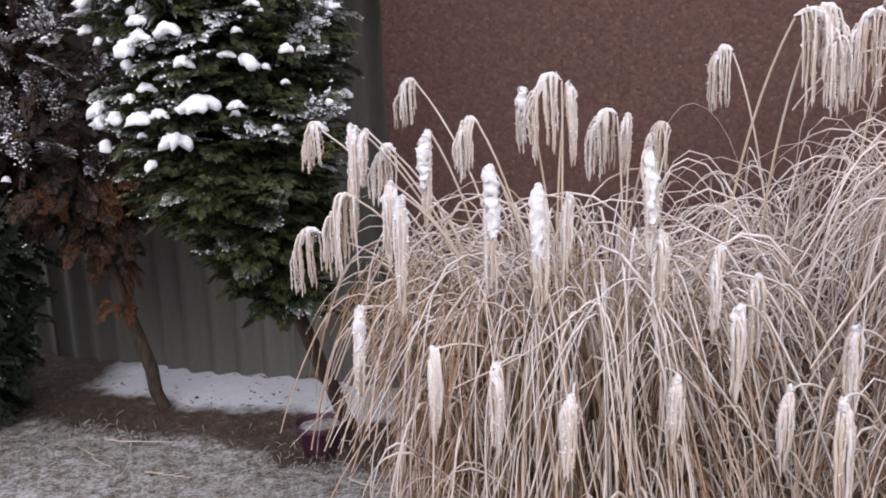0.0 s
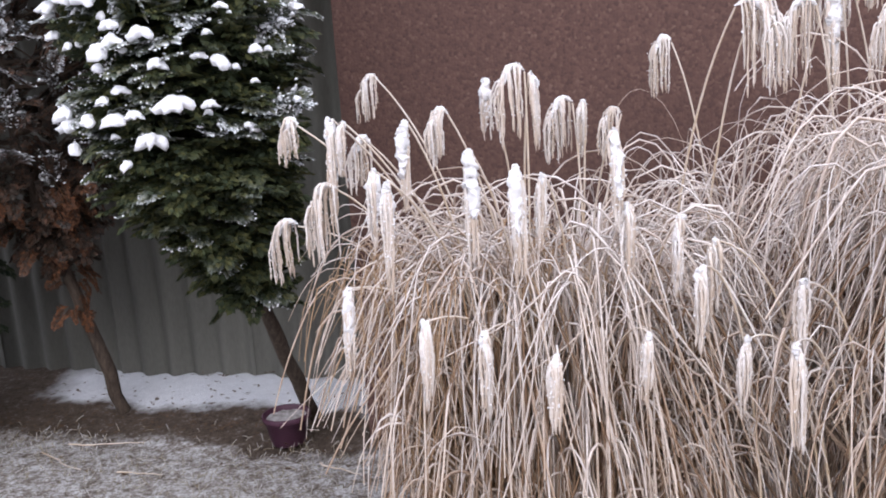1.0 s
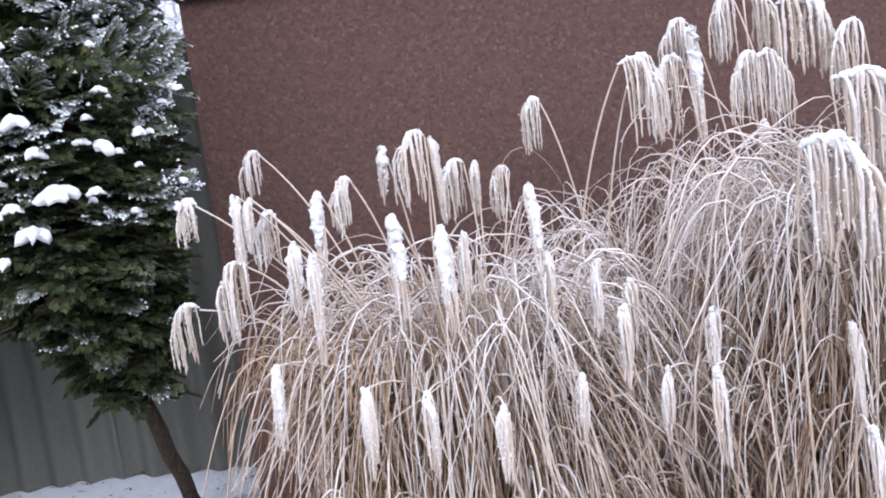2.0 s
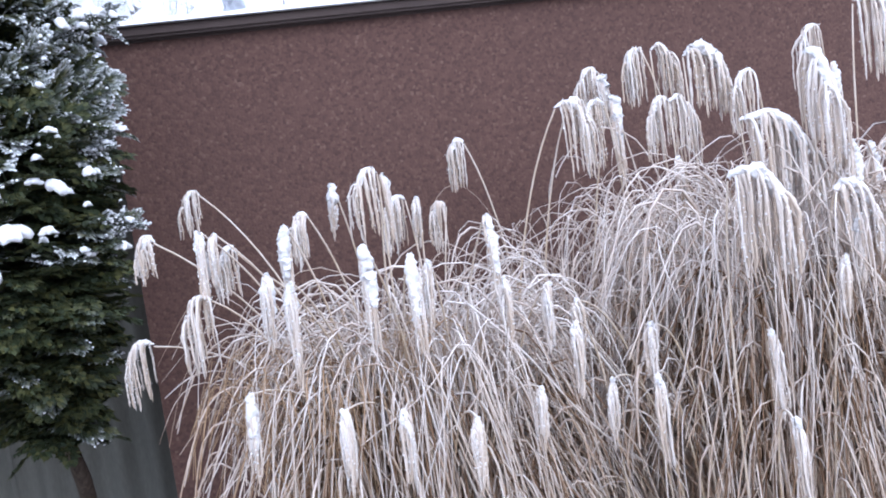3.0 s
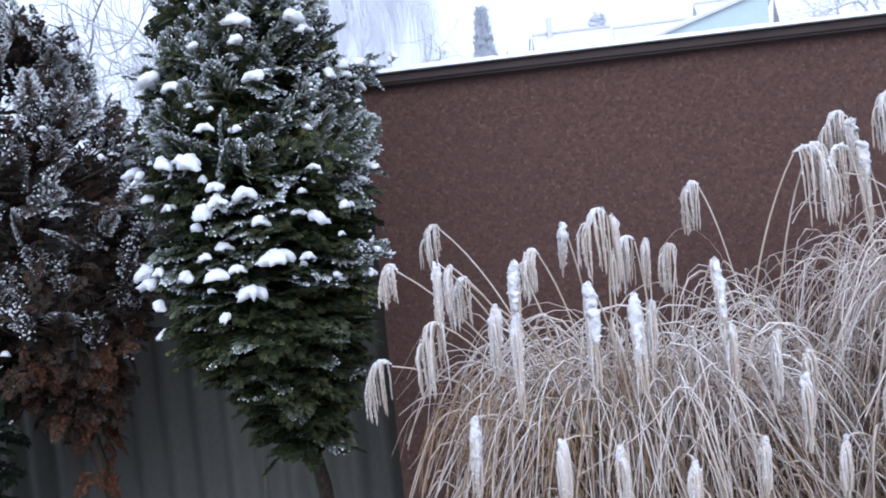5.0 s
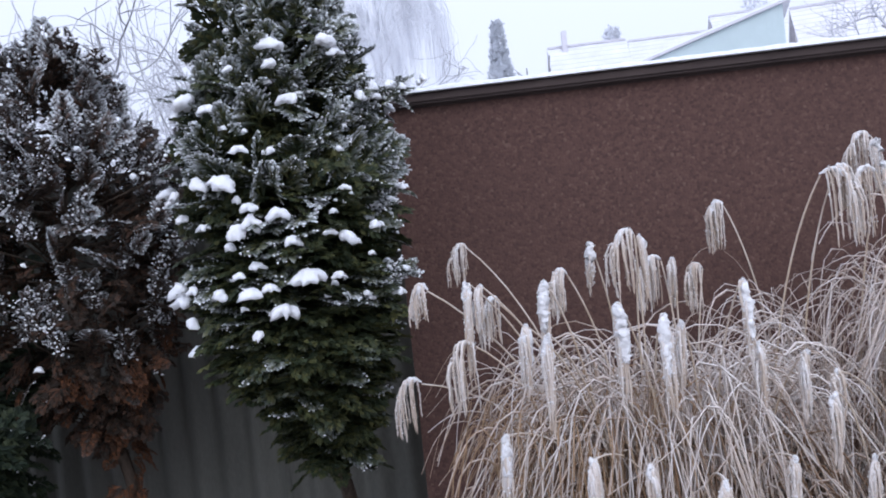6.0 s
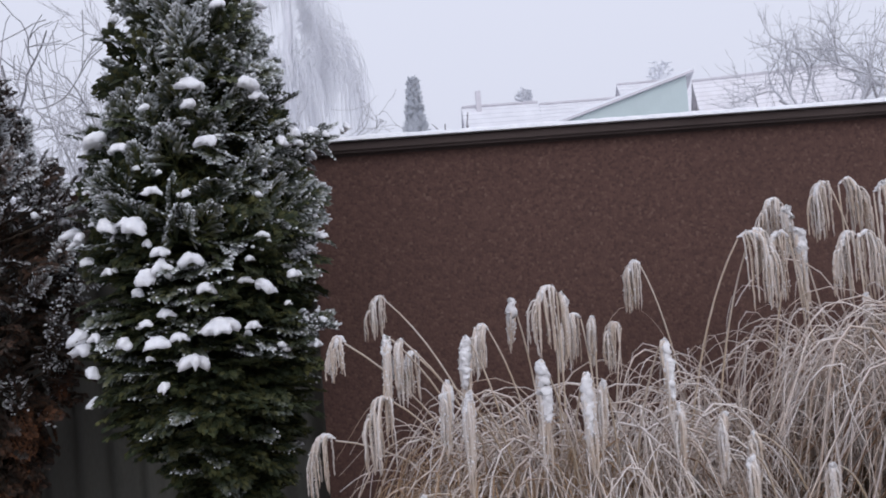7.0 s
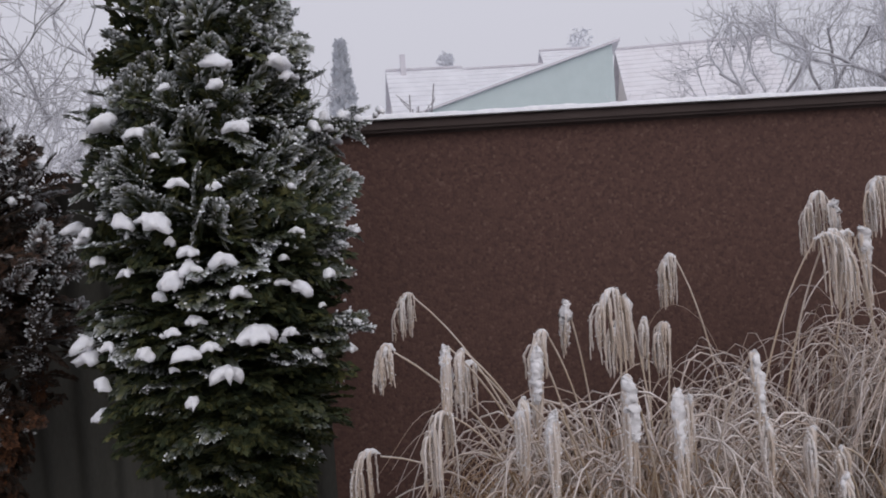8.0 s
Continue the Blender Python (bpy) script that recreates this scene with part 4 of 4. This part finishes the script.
def build_litter():
    """Curled dead leaves and needles on the bed and on the snow along the fence."""
    rng = np.random.default_rng(17)
    n = 700
    x, y = rng.uniform(-4.0, -1.2, n), 3.0 + 1.3 * rng.random(n) ** 0.6
    y = y + (3.6 - y) * (rng.random(n) < 0.45) * rng.uniform(0.5, 1.0, n)
    a, L = rng.uniform(0, 6.28, n), rng.uniform(0.006, 0.024, n)
    w = L * rng.uniform(0.2, 0.5, n)
    c, sn = np.cos(a), np.sin(a)
    z = 0.03 + 0.03 * np.clip((y + 0.1 * x - 3.5) / 0.5, 0, 1)
    V = []
    for u, t, h in ((-1, 0, 0.3), (0, -1, 0.0), (1, 0, 0.5), (0, 1, 0.1)):
        V.append(np.stack([x + c * u * L - sn * t * w, y + sn * u * L + c * t * w, z + h * w], -1))
    V = np.stack(V, 1).reshape(-1, 3)
    ob = mesh_object("leaf_litter", V, np.arange(4 * n).reshape(n, 4), LITTER)
    tagged(ob, "scattered dead brown leaves and needles on the bed", "leaf litter", kind="stuff")
    for k in range(5):
        x0, y0, a = rng.uniform(-3.2, -1.3), rng.uniform(3.1, 3.6), rng.uniform(-0.6, 0.6)
        t = np.linspace(0, 1, 10)[:, None]
        ln = rng.uniform(0.12, 0.4)
        p = np.array([x0, y0, 0.022]) + t * ln * np.array([math.cos(a), math.sin(a), 0]) + np.cumsum(rng.normal(size=(10, 3)) * 0.006, axis=0) * np.array([1, 1, 0.3])
        v, f, al = tubes(p[None], np.linspace(0.004, 0.002, 10)[None], 5, rng)
        tagged(mesh_object("fallen_straw", v, f, CULM, None, "", True, ("along", al * 0.3)), "dry straw stalk fallen on the soil bed", "straw", "fallen straw stalks")


build_litter()


# ---- beyond the fence and the garage ----
def grow(start, way, length, radius, depth, rng, out, droop=0.0, fork=3):
    """Branches of a bare tree as curves, sorted by depth."""
    m = 7
    p, d = np.array(start, dtype=float), np.array(way, dtype=float)
    pts = [p.copy()]
    for k in range(m - 1):
        d = d + rng.normal(size=3) * 0.16 + np.array([0, 0, 0.04 - droop])
        d /= np.linalg.norm(d)
        p = p + d * length / (m - 1)
        pts.append(p.copy())
    out[depth].append((np.array(pts), np.linspace(radius, radius * 0.55, m)))
    if depth == 0:
        return
    for k in range(fork + (depth < 3)):
        i = int(rng.integers(2, m))
        w = d + rng.normal(size=3) * 0.75
        w /= np.linalg.norm(w)
        grow(pts[i], w, length * rng.uniform(0.55, 0.82), radius * 0.58, depth - 1, rng, out, droop, fork)


def bare_tree(label, foot, high, seed, depth=4, radius=0.12, droop=0.0, twig=0.0035):
    rng = np.random.default_rng(seed)
    g = empty("bare_tree", foot, label, "tree")
    out = {k: [] for k in range(depth + 1)}
    grow((0, 0, -0.1), (0, 0, 1), high * 0.36, radius, depth, rng, out, 0.0)
    grow((0, 0, high * 0.2), (0.5, -0.2, 0.8), high * 0.36, radius * 0.7, depth - 1, rng, out, droop)
    grow((0, 0, high * 0.2), (-0.6, 0.1, 0.8), high * 0.36, radius * 0.7, depth - 1, rng, out, droop)
    for name, levels, sides, mat, text in (("trunk", [depth], 8, RIME_BARK, "grey bark dusted with rime"), ("limb_crown", [depth - 1, depth - 2], 5, RIME_BARK, ""), ("twig_crown", list(range(depth - 2)), 3, RIME_TWIG, "fine twigs white with hoar frost")):
        cs = [c for k in levels for c in out[k]]
        if cs:
            v, f, _ = tubes(np.array([c[0] for c in cs]), np.maximum(np.array([c[1] for c in cs]), twig), sides, rng)
            ob = mesh_object(name, v, f, mat, g, text)
            if name == "twig_crown":
                ob["kind"] = "stuff"
    return g


def at_bearing(deg, dist):
    return (-0.8 + dist * math.sin(radians(deg)), -0.4 + dist * math.cos(radians(deg)), 0)


bare_tree("bare orchard tree grey with hoar frost", at_bearing(31.0, 15), 6.4, 41, 6, 0.11)
bare_tree("bare orchard tree grey with hoar frost", at_bearing(27.6, 17), 6.2, 42, 6, 0.1)
bare_tree("bare rimed tree behind the fence", at_bearing(-24, 8.5), 5.6, 43, 6, 0.09, 0.02, 0.0042)
bare_tree("bare rimed tree behind the fence", at_bearing(-15, 12), 6.4, 44, 6, 0.08)
bare_tree("large rimed tree behind the orchard", at_bearing(34.5, 23), 9.5, 46, 6, 0.15)
bare_tree("tall rimed tree fading into the mist", at_bearing(24, 46), 13, 45, 6, 0.2)


def weeping_tree():
    rng = np.random.default_rng(51)
    foot = at_bearing(-7.5, 38)
    g = empty("weeping_tree", foot, "tall weeping tree white with frost and painted mist", "tree")
    v, f, _ = bough([(0, 0, -0.2), (0.2, 0, 5), (-0.1, 0, 11), (0.2, 0, 15)], 0.4, 0.12, rng)
    mesh_object("trunk", v, f, MIST_RIME, g)
    n, m = 1200, 12
    s = np.linspace(0, 1, m)
    tress = rng.integers(0, 26, n)
    az = rng.uniform(0, 6.28, 26)[tress] + rng.normal(size=n) * 0.16
    z0 = rng.uniform(9, 17.5, 26)[tress] + rng.normal(size=n) * 0.5
    r = 3.4 * np.sqrt(rng.random(26))[tress] * np.clip((19 - z0) / 7, 0.2, 1) + rng.normal(size=n) * 0.22
    L = rng.uniform(2.5, 6.5, 26)[tress] * rng.uniform(0.45, 1.1, n)
    c = np.zeros((n, m, 3))
    c[:, :, 0] = (r * np.cos(az))[:, None] * np.minimum(1, 0.4 + s * 2)[None]
    c[:, :, 1] = (r * np.sin(az))[:, None] * np.minimum(1, 0.4 + s * 2)[None]
    c[:, :, 2] = z0[:, None] + 0.5 * np.sin(np.minimum(1, s * 2.5) * np.pi)[None] - L[:, None] * s[None] ** 1.4
    c += np.cumsum(rng.normal(size=c.shape) * 0.03, axis=1)
    v, f, _ = tubes(c, np.linspace(0.012, 0.006, m)[None] * np.ones((n, 1)), 3, rng)
    mesh_object("hanging_crown", v, f, MIST_RIME, g, "curtains of white hanging twigs")["kind"] = "stuff"


weeping_tree()


def dead_shrub():
    """A few dark dead stalks that lean together behind the garage."""
    rng = np.random.default_rng(71)
    g = empty("dead_shrub", (-0.5, 7.4, 0.0), "dead dark shrub stalks standing behind the garage", "shrub")
    for k in range(6):
        a, r = rng.uniform(0, 6.28), rng.uniform(0.02, 0.08)
        top = np.array([0.12 + 0.07 * rng.normal(), 0.05 * rng.normal(), rng.uniform(2.8, 3.2)])
        v, f, _ = bough([(r * math.cos(a), r * math.sin(a), -0.05), (0.5 * top[0] - 0.04, 0.5 * top[1], top[2] * 0.55), tuple(top)], 0.014, 0.006, rng, 5)
        stalk = mesh_object("stalk", v, f, STALK, g)
        for q in range(4):
            z = top[2] - rng.uniform(0.02, 0.4)
            b = top * (z / top[2]) * np.array([1, 1, 0]) + np.array([0, 0, z])
            e = b + np.array([rng.normal() * 0.09, rng.normal() * 0.09, rng.uniform(0.03, 0.12)])
            v, f, _ = bough([tuple(b), tuple((b + e) / 2), tuple(e)], 0.005, 0.003, rng, 4)
            mesh_object("twig", v, f, STALK, stalk)


dead_shrub()


def far_conifer(label, foot, high, wide, seed):
    rng = np.random.default_rng(seed)
    g = empty("columnar_conifer", foot, label, "tree")
    v, f, _ = bough([(0, 0, -0.2), (0, 0, high * 0.5), (0, 0, high * 0.95)], 0.12, 0.02, rng)
    mesh_object("trunk", v, f, RIME_BARK, g)

    def place(i):
        h = rng.random()
        a = rng.uniform(0, 6.28)
        r = wide * min(1, 0.55 + h) * min(1, (1 - h) * 3.2) ** 0.6 * rng.uniform(0.55, 1.0) * (1 + 0.25 * noise.noise(Vector((math.cos(a) * 2, math.sin(a) * 2, h * 9))))
        return np.array([math.cos(a) * r, math.sin(a) * r, h * high]), (math.cos(a), math.sin(a), 0), rng.uniform(0.14, 0.28), rng.uniform(55, 85), rng.normal() * 40, 1.0

    foliage("foliage", 1900, place, MIST_GREEN, g, "dense upright foliage, rimed and paled by painted mist", rng)


far_conifer("columnar grey-green conifer paled by painted mist", at_bearing(0.3, 30), 8.4, 0.42, 61)


def far_round_tree(label, foot, high, wide, crown, seed):
    """A far tree with a bare stem and a small round crown, rimed and paled by painted mist."""
    rng = np.random.default_rng(seed)
    g = empty("round_tree", foot, label, "tree")
    v, f, _ = bough([(0, 0, -0.2), (0.1, 0, high * 0.5), (0, 0, high - 0.3)], 0.2, 0.1, rng)
    mesh_object("trunk", v, f, MIST_RIME, g)

    def place(i):
        d = rng.normal(size=3)
        d /= np.linalg.norm(d)
        r = (0.6 + 0.4 * rng.random()) * (1 + 0.25 * noise.noise(Vector(d * 2)))
        return d * r * np.array([wide, wide, crown / 2]) + np.array([0, 0, high - crown / 2]), (d[0], d[1], 0), rng.uniform(0.25, 0.5), rng.uniform(-20, 70), rng.normal() * 40, 1.0

    foliage("foliage", 120, place, MIST_CROWN, g, "small round crown paled by rime and painted mist", rng)


far_round_tree("small round rimed tree far off in painted mist", at_bearing(16.0, 70), 17.0, 0.75, 2.2, 62)
far_round_tree("slim rimed tree far off in painted mist", at_bearing(7.4, 70), 16.0, 0.4, 1.3, 63)


def house(name, label, bearing, dist, length, turn, eaves, ridge, depth, roof_mat, chimney=None):
    """A house with a ridged roof of tile courses; its long side faces the garden."""
    foot = at_bearing(bearing, dist)
    g = empty(name, foot, label, "house")
    g.rotation_euler = (0, 0, radians(turn))
    h = length / 2
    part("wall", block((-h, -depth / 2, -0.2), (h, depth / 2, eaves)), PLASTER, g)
    for x in (-h + 0.125, h - 0.125):
        bm = bmesh.new()
        vs = [bm.verts.new((x + dx, y, z)) for dx in (-0.12, 0.12) for y, z in ((-depth / 2, eaves), (depth / 2, eaves), (0, ridge - 0.1))]
        bm.faces.new(vs[:3][::-1]), bm.faces.new(vs[3:])
        for i in range(3):
            j = (i + 1) % 3
            bm.faces.new((vs[i], vs[j], vs[j + 3], vs[i + 3]))
        part("gable", bm, PLASTER, g)
    for side in (-1, 1):
        rows, lie = 14, side * (depth / 2 + 0.3)
        bm = bmesh.new()
        vs = [bm.verts.new((x, y, z)) for x in (-h - 0.2, h + 0.2) for y, z in ((lie, eaves - 0.25), (0, ridge - 0.1), (0, ridge - 0.18), (lie, eaves - 0.33))]
        bm.faces.new(vs[:4]), bm.faces.new(vs[4:][::-1])
        for i in range(4):
            j = (i + 1) % 4
            bm.faces.new((vs[j], vs[i], vs[i + 4], vs[j + 4]))
        roof = part("roof", bm, RIDGE, g, "snow-dusted tiled roof")
        for k in range(rows):
            t0, t1 = k / rows, min(1, (k + 1) / rows + 0.02)
            z0, z1 = eaves - 0.15 + (ridge - eaves + 0.15) * t0, eaves - 0.15 + (ridge - eaves + 0.15) * t1
            V = [(x, y, z) for x in (-h - 0.25, h + 0.25) for y, z in ((lie * (1 - t0), z0 + 0.09), (lie * (1 - t1), z1 + 0.03), (lie * (1 - t0), z0 - 0.02), (lie * (1 - t1), z1 - 0.08))]
            mesh_object("tile_course", np.array(V), np.array([(0, 4, 5, 1), (2, 6, 4, 0), (3, 7, 6, 2), (0, 1, 3, 2), (4, 6, 7, 5)]), roof_mat, roof, "", False)
    part("ridge", block((-h - 0.25, -0.12, ridge - 0.02), (h + 0.25, 0.12, ridge + 0.12), 0.04), RIDGE, g, "grey ridge tiles")
    for k in range(3):
        x = -h + length * (k + 0.5) / 3
        w = part("window", block((x - 0.5, -depth / 2 - 0.03, eaves - 1.9), (x + 0.5, -depth / 2 + 0.02, eaves - 0.6), 0.01), PLASTER, g)
        part("pane", block((x - 0.42, -depth / 2 - 0.035, eaves - 1.82), (x + 0.42, -depth / 2 - 0.031, eaves - 0.68)), GLASS, w)
    if chimney is not None:
        part("chimney", block((chimney - 0.13, -0.4, ridge - 0.7), (chimney + 0.13, -0.1, ridge + 0.75), 0.03), RIDGE, g, "slim grey chimney")
    return g


house("house", "low house with a snow-dusted tile roof in painted mist", 5.8, 44, 3.3, 0, 6.4, 10.0, 8, TILE, -1.05)
house("house", "long house with a snowy roof fading into painted mist", 10.9, 50, 4.0, -3, 7.6, 10.9, 8, TILE)
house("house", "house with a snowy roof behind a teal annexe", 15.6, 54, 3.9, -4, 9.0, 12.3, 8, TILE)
house("house", "house with red tiles paled by thin snow and painted mist", 22.4, 45, 6.6, -12, 6.8, 10.2, 8, MIST_RED)


def annexe():
    """A mono-pitched teal annexe whose roof rises to one side."""
    foot = at_bearing(13.9, 34)
    g = empty("annexe", foot, "pale teal annexe with a snowy lean-to roof", "shed")
    g.rotation_euler = (0, 0, radians(-13))
    x0, x1, z0, z1, d = -5.4, 2.2, 6.45, 8.5, 3.2
    n = 38
    bmw = bmesh.new()
    vs = [bmw.verts.new((x, y, z)) for y in (0, d) for x, z in ((x0, -0.2), (x1, -0.2), (x1, z1), (x0, z0))]
    bmw.faces.new(vs[:4]), bmw.faces.new(vs[4:][::-1])
    for i in range(4):
        j = (i + 1) % 4
        bmw.faces.new((vs[j], vs[i], vs[i + 4], vs[j + 4]))
    part("wall", bmw, TEAL, g, "pale teal boards with mist painted in")
    for k in range(n):
        xa, xb = x0 + (x1 - x0) * k / n + 0.002, x0 + (x1 - x0) * (k + 1) / n - 0.002
        za, zb = z0 + (z1 - z0) * k / n, z0 + (z1 - z0) * (k + 1) / n
        bm = bmesh.new()
        vs = [bm.verts.new((x, y, z)) for y in (-0.025, -0.003) for x, z in ((xa, 0), (xb, 0), (xb, zb - 0.02), (xa, za - 0.02))]
        bm.faces.new(vs[:4]), bm.faces.new(vs[4:][::-1])
        for i in range(4):
            j = (i + 1) % 4
            bm.faces.new((vs[j], vs[i], vs[i + 4], vs[j + 4]))
        part("board", bm, TEAL, g)
    for name, lo, hi, mat, text in (("roof", 0.003, 0.09, RIDGE, "roof edge paled by painted mist"), ("snow_layer", 0.092, 0.17, SNOW, "thin white snow")):
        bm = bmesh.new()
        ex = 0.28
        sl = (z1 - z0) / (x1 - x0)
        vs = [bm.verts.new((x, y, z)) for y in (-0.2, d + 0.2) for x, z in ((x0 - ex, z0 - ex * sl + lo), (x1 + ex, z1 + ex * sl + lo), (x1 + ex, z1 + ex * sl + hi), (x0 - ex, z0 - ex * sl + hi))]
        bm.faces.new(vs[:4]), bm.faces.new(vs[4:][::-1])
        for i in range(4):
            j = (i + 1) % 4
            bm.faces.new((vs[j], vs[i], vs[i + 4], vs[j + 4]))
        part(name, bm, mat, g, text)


annexe()
